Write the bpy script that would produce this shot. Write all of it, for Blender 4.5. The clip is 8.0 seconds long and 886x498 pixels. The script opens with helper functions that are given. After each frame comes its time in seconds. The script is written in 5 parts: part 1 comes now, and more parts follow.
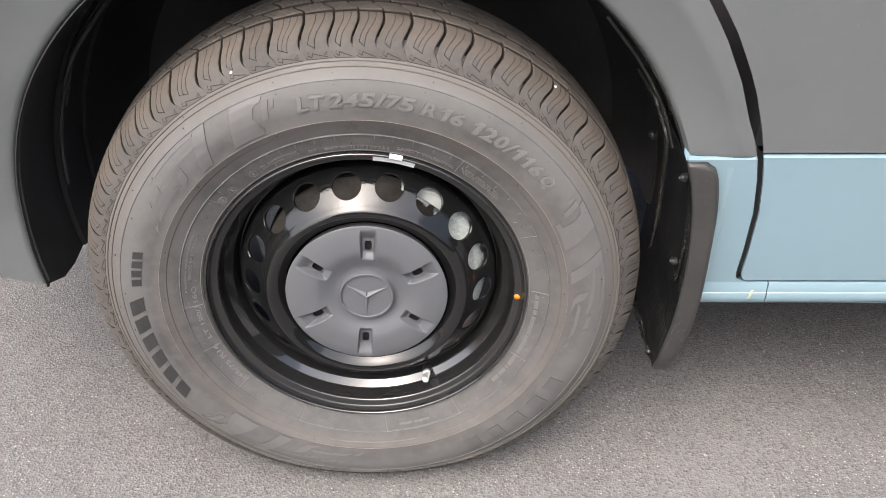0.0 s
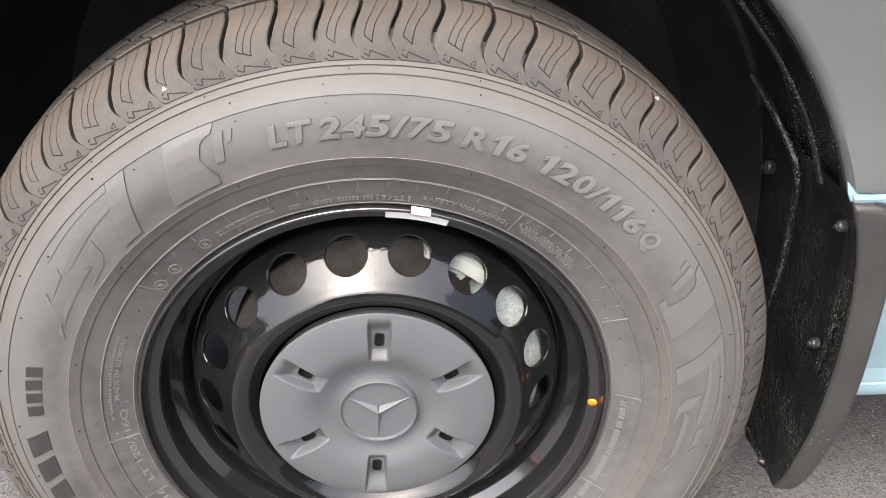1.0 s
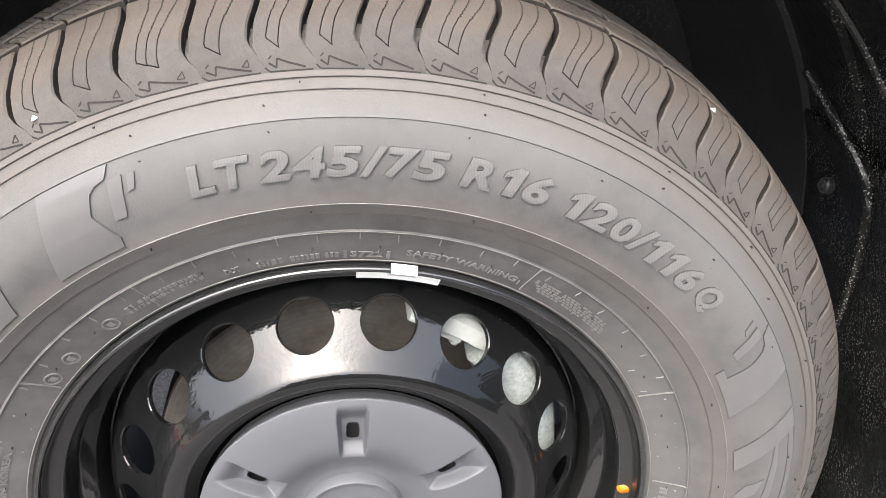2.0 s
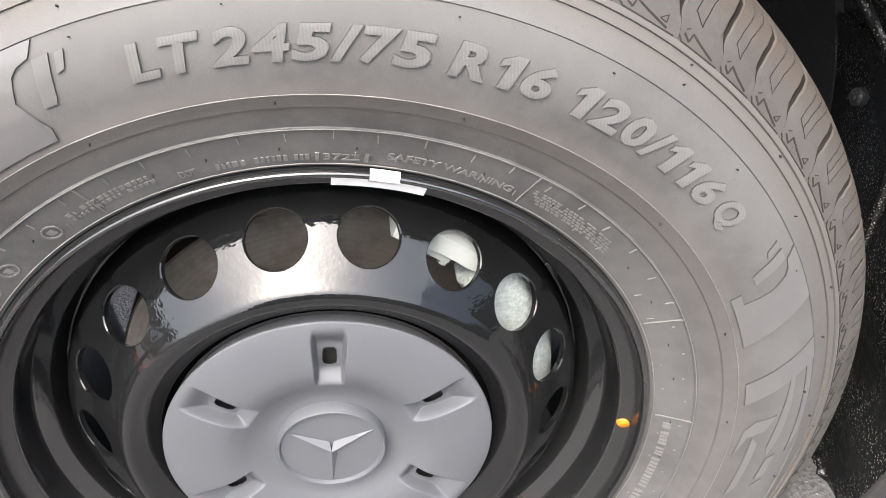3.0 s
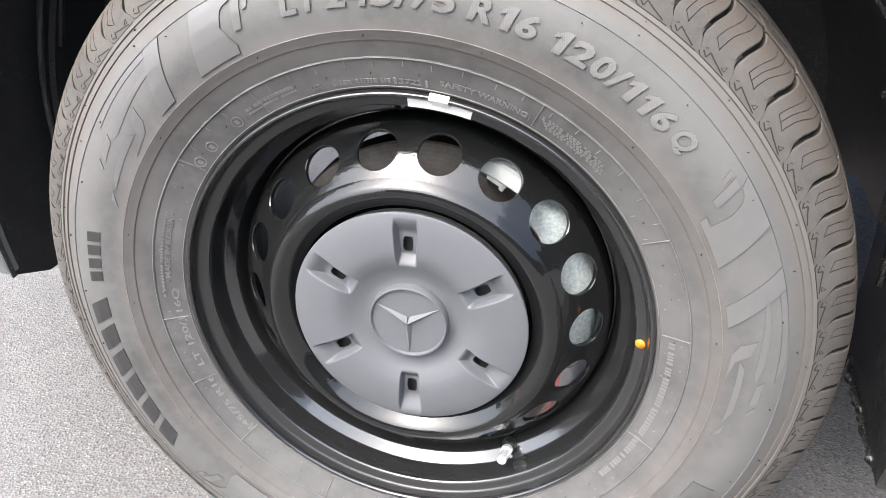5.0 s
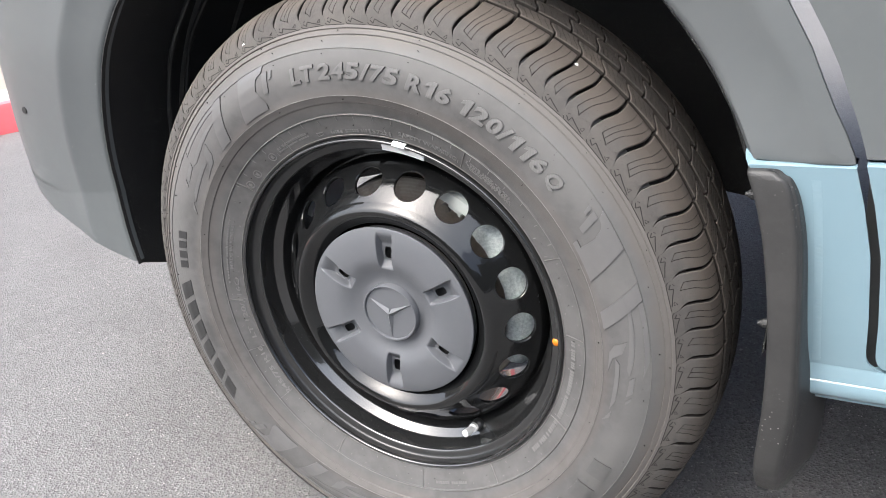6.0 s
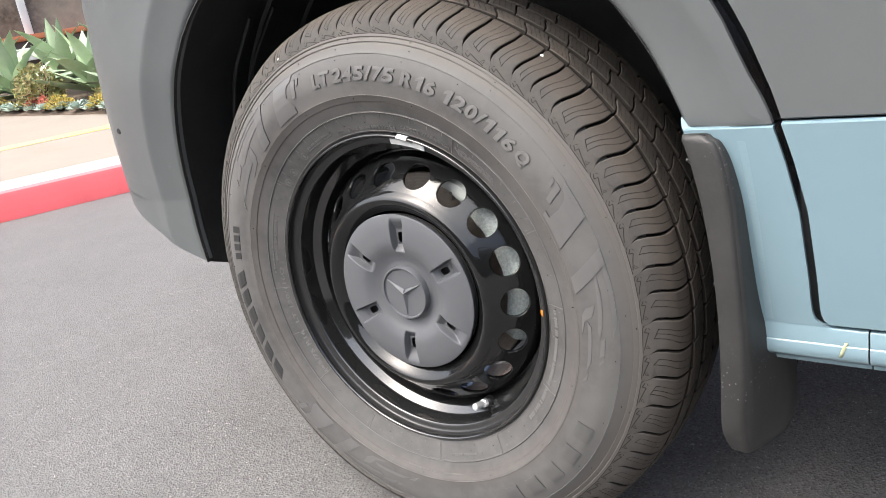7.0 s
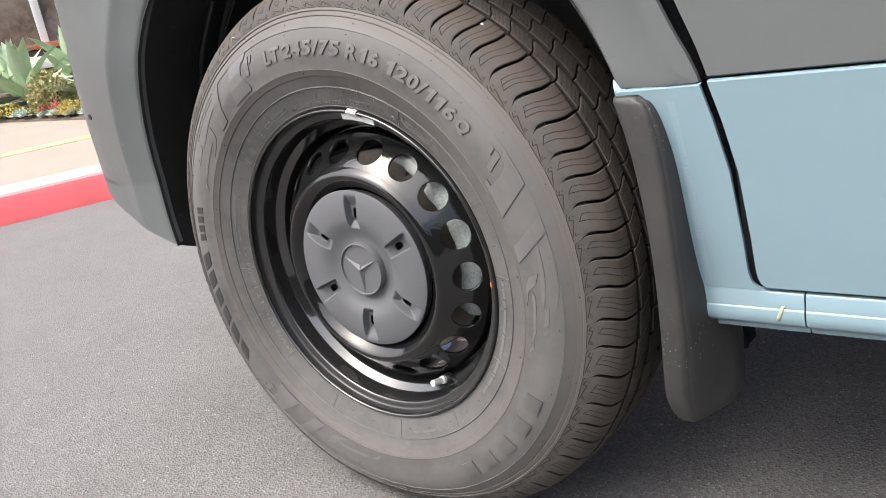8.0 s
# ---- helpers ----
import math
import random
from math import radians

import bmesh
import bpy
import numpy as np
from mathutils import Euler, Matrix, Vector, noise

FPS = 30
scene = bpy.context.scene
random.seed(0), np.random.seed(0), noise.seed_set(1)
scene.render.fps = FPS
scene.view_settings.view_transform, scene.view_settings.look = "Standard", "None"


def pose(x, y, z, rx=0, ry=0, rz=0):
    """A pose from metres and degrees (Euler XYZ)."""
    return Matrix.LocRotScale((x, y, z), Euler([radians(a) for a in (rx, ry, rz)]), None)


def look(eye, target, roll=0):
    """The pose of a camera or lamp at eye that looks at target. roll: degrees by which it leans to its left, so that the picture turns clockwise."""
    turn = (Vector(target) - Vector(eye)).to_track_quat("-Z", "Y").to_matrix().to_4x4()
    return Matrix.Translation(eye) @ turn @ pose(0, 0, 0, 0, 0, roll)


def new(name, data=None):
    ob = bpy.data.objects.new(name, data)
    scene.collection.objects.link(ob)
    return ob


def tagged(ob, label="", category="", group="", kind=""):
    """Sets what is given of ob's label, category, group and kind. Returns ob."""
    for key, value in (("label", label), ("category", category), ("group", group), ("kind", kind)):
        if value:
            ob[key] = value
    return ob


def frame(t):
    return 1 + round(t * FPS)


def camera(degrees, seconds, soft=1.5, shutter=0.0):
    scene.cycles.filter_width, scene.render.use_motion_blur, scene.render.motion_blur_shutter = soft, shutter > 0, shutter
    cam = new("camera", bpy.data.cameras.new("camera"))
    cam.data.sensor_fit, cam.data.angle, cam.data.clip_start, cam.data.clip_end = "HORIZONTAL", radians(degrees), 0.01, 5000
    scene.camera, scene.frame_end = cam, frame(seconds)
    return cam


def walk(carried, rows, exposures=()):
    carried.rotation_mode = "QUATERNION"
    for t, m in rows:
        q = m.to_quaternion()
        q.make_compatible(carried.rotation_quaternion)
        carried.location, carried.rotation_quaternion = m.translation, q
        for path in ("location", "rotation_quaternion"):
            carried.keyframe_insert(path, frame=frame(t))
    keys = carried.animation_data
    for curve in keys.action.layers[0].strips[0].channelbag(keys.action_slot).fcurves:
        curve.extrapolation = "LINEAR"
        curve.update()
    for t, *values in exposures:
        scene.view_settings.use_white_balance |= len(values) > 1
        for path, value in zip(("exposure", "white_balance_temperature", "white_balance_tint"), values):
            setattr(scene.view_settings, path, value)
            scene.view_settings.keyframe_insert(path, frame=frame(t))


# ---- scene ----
cam = camera(56.8, 8.0, soft=0.7)
PATH = [
    (0, (0.116, -1.048, 1.051), (0.091, 0.623, -0.049), -0.4),
    (0.5, (0.085, -0.887, 0.969), (0.088, 0.805, -0.097), -0.5),
    (1, (0.052, -0.736, 0.904), (0.082, 0.987, -0.112), -1.5),
    (1.5, (0.043, -0.617, 0.873), (0.101, 1.121, -0.116), -2.7),
    (1.7, (0.039, -0.59, 0.864), (0.12, 1.137, -0.142), -2.5),
    (2.8, (0.042, -0.528, 0.836), (0.216, 1.113, -0.294), -0.6),
    (3, (0.049, -0.522, 0.814), (0.162, 1.098, -0.354), -1.0),
    (3.5, (0.059, -0.539, 0.758), (0.047, 1.083, -0.412), -1.9),
    (4, (0.081, -0.583, 0.728), (-0.004, 1.112, -0.33), -1.5),
    (4.5, (0.132, -0.641, 0.729), (-0.134, 1.063, -0.284), -2.7),
    (4.7, (0.163, -0.678, 0.748), (-0.205, 1.027, -0.23), -3.7),
    (5.8, (0.469, -0.854, 0.828), (-0.452, 0.726, 0.018), -7.0),
    (6, (0.532, -0.859, 0.824), (-0.444, 0.707, 0.053), -7.1),
    (6.5, (0.644, -0.869, 0.79), (-0.501, 0.635, 0.138), -8.4),
    (7, (0.729, -0.896, 0.747), (-0.519, 0.555, 0.165), -10.0),
    (7.5, (0.782, -0.89, 0.719), (-0.484, 0.552, 0.156), -10.4),
    (8, (0.796, -0.857, 0.695), (-0.487, 0.57, 0.133), -10.8),
]
EXPOSURES = [(0.0, 1.40, 6150, 9.5), (0.8, 1.63, 6150, 9), (1.5, 1.85, 6080, 8), (3.0, 1.92, 6020, 8), (4.5, 2.15, 5900, 7), (5.8, 1.62, 5850, 6.5), (6.5, 1.42, 5950, 6.5), (8.0, 1.33, 6100, 8)]
walk(cam, [(t, look(eye, target, roll)) for t, eye, target, roll in PATH], EXPOSURES)

# ---- light ----
world = bpy.data.worlds.new("sky")
scene.world = world
world.use_nodes = True
wn = world.node_tree
wn.nodes.clear()
sky = wn.nodes.new("ShaderNodeTexSky")
sky.sky_type, sky.sun_disc = "NISHITA", False
SUN_UP, SUN_TURN = 56.0, 200.0
sky.sun_elevation, sky.sun_rotation = radians(SUN_UP), radians(SUN_TURN)
sky.air_density, sky.dust_density, sky.ozone_density = 0.7, 9.0, 0.5
sky_back = wn.nodes.new("ShaderNodeBackground")
sky_back.inputs["Strength"].default_value = 0.15
sky_out = wn.nodes.new("ShaderNodeOutputWorld")
wn.links.new(sky.outputs["Color"], sky_back.inputs["Color"])
wn.links.new(sky_back.outputs["Background"], sky_out.inputs["Surface"])
sun_data = bpy.data.lights.new("sun", "SUN")
sun_data.energy, sun_data.angle, sun_data.color = 1.25, radians(110), (1.0, 0.975, 0.945)
sun = new("sun", sun_data)
sa, se = radians(SUN_TURN), radians(SUN_UP)
sun.matrix_world = look((0, 0, 0), (-math.sin(sa) * math.cos(se), -math.cos(sa) * math.cos(se), -math.sin(se)))


# ---- materials ----
def material(name, base, rough=0.5, metal=0.0, second=None, scale=20.0, amount=0.5, bump=0.0, bump_scale=300.0, coat=0.0,
             rough_vary=0.0, spot=None, spot_scale=200.0, spot_amount=0.06, island=0.0, specular=0.5, grain=None, grain_scale=300.0, coat_rough=0.06, dust=None, bump_detail=4, hatch=None, rings=None):
    """A surface of two mixed tones (a broad one and a fine one), small spots, uneven gloss and fine relief."""
    m = bpy.data.materials.new(name)
    m.use_nodes = True
    n, l = m.node_tree.nodes, m.node_tree.links
    b = n["Principled BSDF"]
    b.inputs["Roughness"].default_value, b.inputs["Metallic"].default_value = rough, metal
    b.inputs["Coat Weight"].default_value, b.inputs["Coat Roughness"].default_value = coat, coat_rough
    b.inputs["Specular IOR Level"].default_value = specular
    where = n.new("ShaderNodeTexCoord").outputs["Object"]
    color = n.new("ShaderNodeRGB")
    color.outputs[0].default_value = (*base, 1)
    color = color.outputs[0]

    def tex(size, detail=6.0, roughness=0.6):
        t = n.new("ShaderNodeTexNoise")
        t.inputs["Scale"].default_value, t.inputs["Detail"].default_value = size, detail
        t.inputs["Roughness"].default_value = roughness
        l.new(where, t.inputs["Vector"])
        return t.outputs["Fac"]

    def ramp(fac, low, high, to=1.0):
        r = n.new("ShaderNodeMapRange")
        r.inputs["From Min"].default_value, r.inputs["From Max"].default_value = low, high
        r.inputs["To Max"].default_value = to
        l.new(fac, r.inputs["Value"])
        return r.outputs["Result"]

    def mix(fac, first, other):
        x = n.new("ShaderNodeMix")
        x.data_type = "RGBA"
        l.new(fac, x.inputs[0])
        l.new(first, x.inputs[6])
        x.inputs[7].default_value = (*other, 1)
        return x.outputs[2]

    if second:
        color = mix(ramp(tex(scale), 0.35, 0.68, amount), color, second)
        color = mix(ramp(tex(scale * 9, 3), 0.45, 0.75, amount * 0.6), color, second)
    for shade, radius, amount_of, reach, *upto in dust or ():
        # dust and dirt, and painted shade, on a turning part, in a ring or beyond a radius from the axle
        flat = n.new("ShaderNodeVectorMath")
        flat.operation = "MULTIPLY"
        flat.inputs[1].default_value = (1, 0, 1)
        l.new(where, flat.inputs[0])
        far = n.new("ShaderNodeVectorMath")
        far.operation = "LENGTH"
        l.new(flat.outputs[0], far.inputs[0])
        uneven = n.new("ShaderNodeMath")
        uneven.operation = "MULTIPLY_ADD"
        uneven.inputs[1].default_value = 0.010 + reach * 0.6
        l.new(tex(28), uneven.inputs[0])
        l.new(far.outputs["Value"], uneven.inputs[2])
        strength = ramp(uneven.outputs[0], radius, radius + reach, amount_of)
        if upto:
            both = n.new("ShaderNodeMath")
            both.operation = "MULTIPLY"
            l.new(strength, both.inputs[0])
            l.new(ramp(uneven.outputs[0], upto[0] + reach, upto[0]), both.inputs[1])
            strength = both.outputs[0]
        color = mix(strength, color, shade)
    if hatch or rings:
        # fine moulded hatching, or turned grooves round the axle, their shade painted as darker bands
        w = n.new("ShaderNodeTexWave")
        w.inputs["Scale"].default_value = hatch or rings
        if rings:
            w.wave_type, w.rings_direction = "RINGS", "Y"
            w.inputs["Distortion"].default_value, w.inputs["Detail"].default_value = 1.5, 3
        l.new(where, w.inputs["Vector"])
        color = mix(ramp(w.outputs["Fac"], 0.1, 0.6, 0.22), color, tuple(c * 0.55 for c in base))
    if spot:
        v = n.new("ShaderNodeTexVoronoi")
        v.inputs["Scale"].default_value = spot_scale
        l.new(where, v.inputs["Vector"])
        r = n.new("ShaderNodeMath")
        r.operation = "LESS_THAN"
        r.inputs[1].default_value = spot_amount * 2
        l.new(v.outputs["Distance"], r.inputs[0])
        g = n.new("ShaderNodeMath")
        g.operation = "MULTIPLY"
        l.new(r.outputs[0], g.inputs[0])
        l.new(ramp(tex(spot_scale / 30, 2), 0.42, 0.6), g.inputs[1])
        color = mix(g.outputs[0], color, spot)
    if grain:
        v = n.new("ShaderNodeTexVoronoi")
        v.inputs["Scale"].default_value = grain_scale
        l.new(where, v.inputs["Vector"])
        g = n.new("ShaderNodeSeparateColor")
        l.new(v.outputs["Color"], g.inputs[0])
        color = mix(ramp(g.outputs[0], 0.62, 1.0, 0.65), color, grain[0])
        color = mix(ramp(g.outputs[1], 0.60, 1.0, 0.7), color, grain[1])
        height = v.outputs["Distance"]
    if island:
        info = n.new("ShaderNodeObjectInfo")
        h = n.new("ShaderNodeHueSaturation")
        l.new(ramp(info.outputs["Random"], 0, 1, 2 * island), h.inputs["Value"])
        a = n.new("ShaderNodeMath")
        a.operation = "ADD"
        a.inputs[1].default_value = 1 - island
        l.new(ramp(info.outputs["Random"], 0, 1, 2 * island), a.inputs[0])
        l.new(a.outputs[0], h.inputs["Value"])
        l.new(color, h.inputs["Color"])
        color = h.outputs[0]
    l.new(color, b.inputs["Base Color"])
    if rough_vary:
        a = n.new("ShaderNodeMapRange")
        a.inputs["To Min"].default_value, a.inputs["To Max"].default_value = rough - rough_vary, rough + rough_vary
        l.new(tex(scale * 2.3), a.inputs["Value"])
        l.new(a.outputs["Result"], b.inputs["Roughness"])
    if bump:
        k = n.new("ShaderNodeBump")
        k.inputs["Strength"].default_value, k.inputs["Distance"].default_value = bump, 0.002
        l.new(height if grain else tex(bump_scale, bump_detail), k.inputs["Height"])
        l.new(k.outputs["Normal"], b.inputs["Normal"])
        if coat > 0.9:
            l.new(k.outputs["Normal"], b.inputs["Coat Normal"])
    return m


RUBBER = material("sidewall rubber", (0.053, 0.052, 0.051), 0.60, specular=0.36, second=(0.118, 0.115, 0.112), scale=7, amount=0.8, bump=0.22, bump_scale=900, rough_vary=0.12, spot=(0.03, 0.03, 0.03), spot_scale=120, spot_amount=0.02, dust=(((0.108, 0.094, 0.084), 0.262, 0.35, 0.008, 0.284), ((0.112, 0.110, 0.106), 0.296, 0.55, 0.020), ((0.098, 0.089, 0.080), 0.3340, 0.75, 0.010)))
RUBBER_SMOOTH = material("smooth sidewall rubber", (0.088, 0.087, 0.087), 0.32, specular=0.55, second=(0.135, 0.130, 0.126), scale=6, amount=0.5, bump=0.06, bump_scale=700, rough_vary=0.06)
OUTLINE = material("dark edge of raised rubber", (0.020, 0.019, 0.018), 0.85, specular=0.2, second=(0.036, 0.033, 0.030), scale=40)
RUBBER_LETTER = material("raised rubber lettering", (0.126, 0.124, 0.121), 0.45, specular=0.4, second=(0.168, 0.162, 0.157), scale=12, amount=0.5, bump=0.3, bump_scale=1300, hatch=190.0)
# side walls of letters and plates, darkened in colour as painted edge shade
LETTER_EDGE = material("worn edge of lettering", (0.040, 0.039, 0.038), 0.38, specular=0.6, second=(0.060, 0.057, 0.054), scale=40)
# last ring darkens the inner rows: cleaner rubber plus painted wheel arch shade
TREAD = material("dusty tread rubber", (0.054, 0.051, 0.048), 0.75, specular=0.3, second=(0.088, 0.080, 0.071), scale=12, amount=0.7, bump=0.4, bump_scale=420, rough_vary=0.1, island=0.10, spot=(0.03, 0.028, 0.026), spot_scale=170, spot_amount=0.03, dust=(((0.074, 0.062, 0.051), 0.372, 0.80, 0.010), ((0.029, 0.0275, 0.026), 0.3895, 0.70, 0.004)))
# near-black rubber: the shade inside grooves and cuts is put into the colour
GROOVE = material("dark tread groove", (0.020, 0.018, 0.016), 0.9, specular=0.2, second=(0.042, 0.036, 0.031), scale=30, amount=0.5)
GLOSS_BLACK = material("gloss black enamel", (0.0056, 0.0059, 0.0060), 0.4, coat=1.0, coat_rough=0.012, specular=0.04, second=(0.009, 0.0092, 0.0093), scale=25, bump=0.055, bump_scale=290, bump_detail=1.5, rough_vary=0.08, spot=(0.05, 0.05, 0.05), spot_scale=260, spot_amount=0.03)
RIM_BLACK = material("black rim enamel", (0.0118, 0.0121, 0.0122), 0.12, coat=1.0, coat_rough=0.02, specular=0.5, second=(0.0145, 0.0148, 0.0149), scale=14, amount=0.8, bump=0.025, bump_scale=220, bump_detail=1.5, rough_vary=0.05, spot=(0.06, 0.06, 0.06), spot_scale=180, spot_amount=0.05)
RIM_SATIN = material("satin black rim flange", (0.017, 0.017, 0.0169), 0.34, coat=0.25, coat_rough=0.22, specular=0.4, second=(0.015, 0.015, 0.015), scale=20, amount=0.8, bump=0.08, bump_scale=420, bump_detail=2, rough_vary=0.08, spot=(0.07, 0.07, 0.07), spot_scale=220, spot_amount=0.05)
RUBBER_DARK = material("dark smooth rubber", (0.022, 0.022, 0.022), 0.5, specular=0.3, second=(0.040, 0.039, 0.038), scale=20, amount=0.5, bump=0.05, bump_scale=900)
NAME_RUBBER = material("smooth rubber of raised bars", (0.070, 0.069, 0.068), 0.45, specular=0.4, second=(0.10, 0.097, 0.094), scale=20, amount=0.5, bump=0.05, bump_scale=900)
FLASH = material("pale mould line", (0.19, 0.183, 0.176), 0.42, second=(0.10, 0.095, 0.09), scale=25, amount=0.8)
PALE_BLOCK = material("grey adhesive weight", (0.55, 0.55, 0.55), 0.5, second=(0.46, 0.46, 0.46), scale=20)
CAP_GREY = material("grey cap plastic", (0.084, 0.0875, 0.095), 0.48, specular=0.4, second=(0.096, 0.099, 0.106), scale=25, amount=0.4, bump=0.12, bump_scale=1800)
CAP_SILVER = material("silvered emblem plastic", (0.100, 0.104, 0.111), 0.52, specular=0.35, second=(0.108, 0.112, 0.120), scale=60, bump=0.03)
CLADDING = material("matte grey cladding", (0.0955, 0.1025, 0.1045), 0.46, specular=0.3, second=(0.109, 0.1165, 0.1175), scale=6, amount=0.6, bump=0.10, bump_scale=1600, rough_vary=0.05, spot=(0.4, 0.4, 0.4), spot_scale=70, spot_amount=0.018)
BLUE = material("pale blue paint", (0.172, 0.258, 0.300), 0.3, coat=0.8, second=(0.186, 0.273, 0.312), scale=3, amount=0.6, bump=0.015, bump_scale=60)
BEAD = material("painted sealing bead", (0.20, 0.287, 0.33), 0.35, coat=0.5, second=(0.18, 0.268, 0.31), scale=160, amount=0.6)
FLAP = material("dusty black flap rubber", (0.025, 0.025, 0.0246), 0.47, specular=0.4, second=(0.046, 0.045, 0.0435), scale=14, amount=0.5, bump=0.2, bump_scale=700, spot=(0.3, 0.29, 0.27), spot_scale=160, spot_amount=0.07)
LINER = material("black wheel arch liner", (0.015, 0.0155, 0.0158), 0.5, specular=0.4, second=(0.026, 0.026, 0.026), scale=12, amount=0.5, bump=0.2, bump_scale=300, spot=(0.16, 0.155, 0.14), spot_scale=400, spot_amount=0.11)
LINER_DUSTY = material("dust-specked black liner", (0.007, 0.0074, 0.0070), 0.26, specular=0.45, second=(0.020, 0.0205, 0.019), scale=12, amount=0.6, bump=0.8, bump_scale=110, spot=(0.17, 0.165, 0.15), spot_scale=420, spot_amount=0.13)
# near-black for openings and unlit parts, with their shade in the colour
DARK = material("unlit underbody black", (0.012, 0.012, 0.012), 0.7, second=(0.02, 0.02, 0.02), scale=8)
STEEL = material("machined brake steel", (0.42, 0.39, 0.35), 0.34, metal=0.7, second=(0.15, 0.13, 0.11), scale=9, amount=0.9, bump=0.1, bump_scale=260, rough_vary=0.1, rings=70.0)
# dark brown that paints the shadow beyond the brake disc's face
DISC_EDGE = material("rusted disc edge", (0.020, 0.017, 0.015), 0.8, specular=0.2, second=(0.040, 0.028, 0.020), scale=60, amount=0.7, bump=0.2, bump_scale=500)
CAST = material("light grey cast metal", (0.62, 0.67, 0.65), 0.5, second=(0.26, 0.31, 0.31), scale=300, amount=0.75, bump=1.0, bump_scale=800)
SMOOTH_CAST = material("smooth pale metal", (0.44, 0.465, 0.44), 0.45, second=(0.34, 0.36, 0.34), scale=30, amount=0.6, bump=0.1, bump_scale=300)
CHROME = material("nickelled valve metal", (0.8, 0.8, 0.79), 0.3, metal=0.6, second=(0.6, 0.6, 0.6), scale=90)
WHITE = material("white adhesive tape", (0.78, 0.78, 0.77), 0.5, second=(0.68, 0.68, 0.67), scale=60, amount=0.4)
ORANGE = material("orange paint mark", (0.66, 0.205, 0.008), 0.5, second=(0.58, 0.17, 0.008), scale=200)
ASPHALT = material("worn grey asphalt", (0.116, 0.113, 0.110), 0.8, second=(0.150, 0.146, 0.142), scale=2.6, amount=0.8, bump=0.9, spot=(0.36, 0.345, 0.325), spot_scale=120, spot_amount=0.08, grain=((0.203, 0.197, 0.190), (0.058, 0.056, 0.054)), grain_scale=260)
CRACK = material("dirt in a crack", (0.075, 0.072, 0.069), 0.9, second=(0.13, 0.125, 0.12), scale=60, amount=0.9)
GRIT = material("loose grit", (0.36, 0.34, 0.31), 0.8, second=(0.10, 0.095, 0.09), scale=35, amount=1.0)
CONCRETE = material("sandy concrete", (0.265, 0.232, 0.194), 0.85, second=(0.228, 0.199, 0.166), scale=3, amount=0.6, bump=0.3, bump_scale=120)
KERB = material("pale kerb concrete", (0.40, 0.37, 0.325), 0.85, second=(0.38, 0.34, 0.30), scale=5, amount=0.6, bump=0.3, bump_scale=120)
RED = material("red kerb paint", (0.86, 0.16, 0.175), 0.5, second=(0.76, 0.14, 0.15), scale=6, amount=0.6, bump=0.25, bump_scale=90)
YELLOW = material("pale chalk", (0.40, 0.40, 0.20), 0.7, second=(0.27, 0.34, 0.30), scale=120, amount=0.8)
LINE_PAINT = material("worn yellow line paint", (0.66, 0.54, 0.17), 0.7, second=(0.28, 0.245, 0.205), scale=2.4, amount=1.0)
AGAVE = material("agave leaf", (0.33, 0.435, 0.26), 0.5, second=(0.46, 0.545, 0.39), scale=4, amount=0.7, rough_vary=0.08, island=0.18)
SHRUB = material("shrub leaf", (0.24, 0.30, 0.09), 0.6, second=(0.38, 0.24, 0.14), scale=14, amount=0.8)
FLOWER = material("yellow flower", (0.62, 0.40, 0.07), 0.6, second=(0.34, 0.38, 0.10), scale=22, amount=0.9)
SOIL = material("planting soil", (0.10, 0.075, 0.055), 0.9, second=(0.16, 0.12, 0.09), scale=9, bump=0.6, bump_scale=60)
WALL = material("dark building wall", (0.09, 0.075, 0.065), 0.7, second=(0.13, 0.11, 0.1), scale=3, bump=0.2, bump_scale=40)
HIDDEN_WALL = material("dark plastered wall", (0.045, 0.052, 0.042), 0.8, second=(0.03, 0.036, 0.028), scale=2, bump=0.2, bump_scale=40)
TRIM = material("white window trim", (0.72, 0.72, 0.72), 0.5, second=(0.62, 0.62, 0.62), scale=9)
SUCCULENT = material("blue grey succulent leaf", (0.30, 0.38, 0.33), 0.5, second=(0.40, 0.45, 0.38), scale=20)
CORAL = material("coral pink flower", (0.62, 0.16, 0.12), 0.6, second=(0.70, 0.34, 0.24), scale=30)
STEM = material("brown stem", (0.12, 0.075, 0.045), 0.8, second=(0.2, 0.12, 0.07), scale=30)
TERRACOTTA = material("terracotta ledge", (0.42, 0.14, 0.06), 0.7, second=(0.32, 0.11, 0.05), scale=8)
# broad beige patches in the colour stand for reflections on the panes
GLASS = material("brown tinted shop glass", (0.085, 0.068, 0.056), 0.04, second=(0.27, 0.225, 0.185), scale=1.3, amount=0.9, coat=1.0, coat_rough=0.02, bump=0.02, bump_scale=2.5, bump_detail=1)


# ---- mesh helpers ----
def mesh(name, verts, faces, mat, smooth=True, sharp=None):
    me = bpy.data.meshes.new(name)
    me.from_pydata([tuple(v) for v in verts], [], faces)
    me.update()
    bm = bmesh.new()
    bm.from_mesh(me)
    bmesh.ops.recalc_face_normals(bm, faces=bm.faces)
    bm.to_mesh(me)
    bm.free()
    for m in mat if isinstance(mat, (list, tuple)) else (mat,):
        me.materials.append(m)
    me.polygons.foreach_set("use_smooth", [smooth] * len(me.polygons))
    if smooth and sharp:
        me.set_sharp_from_angle(angle=radians(sharp))
    return me


def piece(name, me, parent=None, label="", at=None):
    ob = new(name, me)
    if at is not None:
        ob.matrix_basis = at
    if parent is not None:
        ob.parent = parent
    if label:
        tagged(ob, label)
    return ob


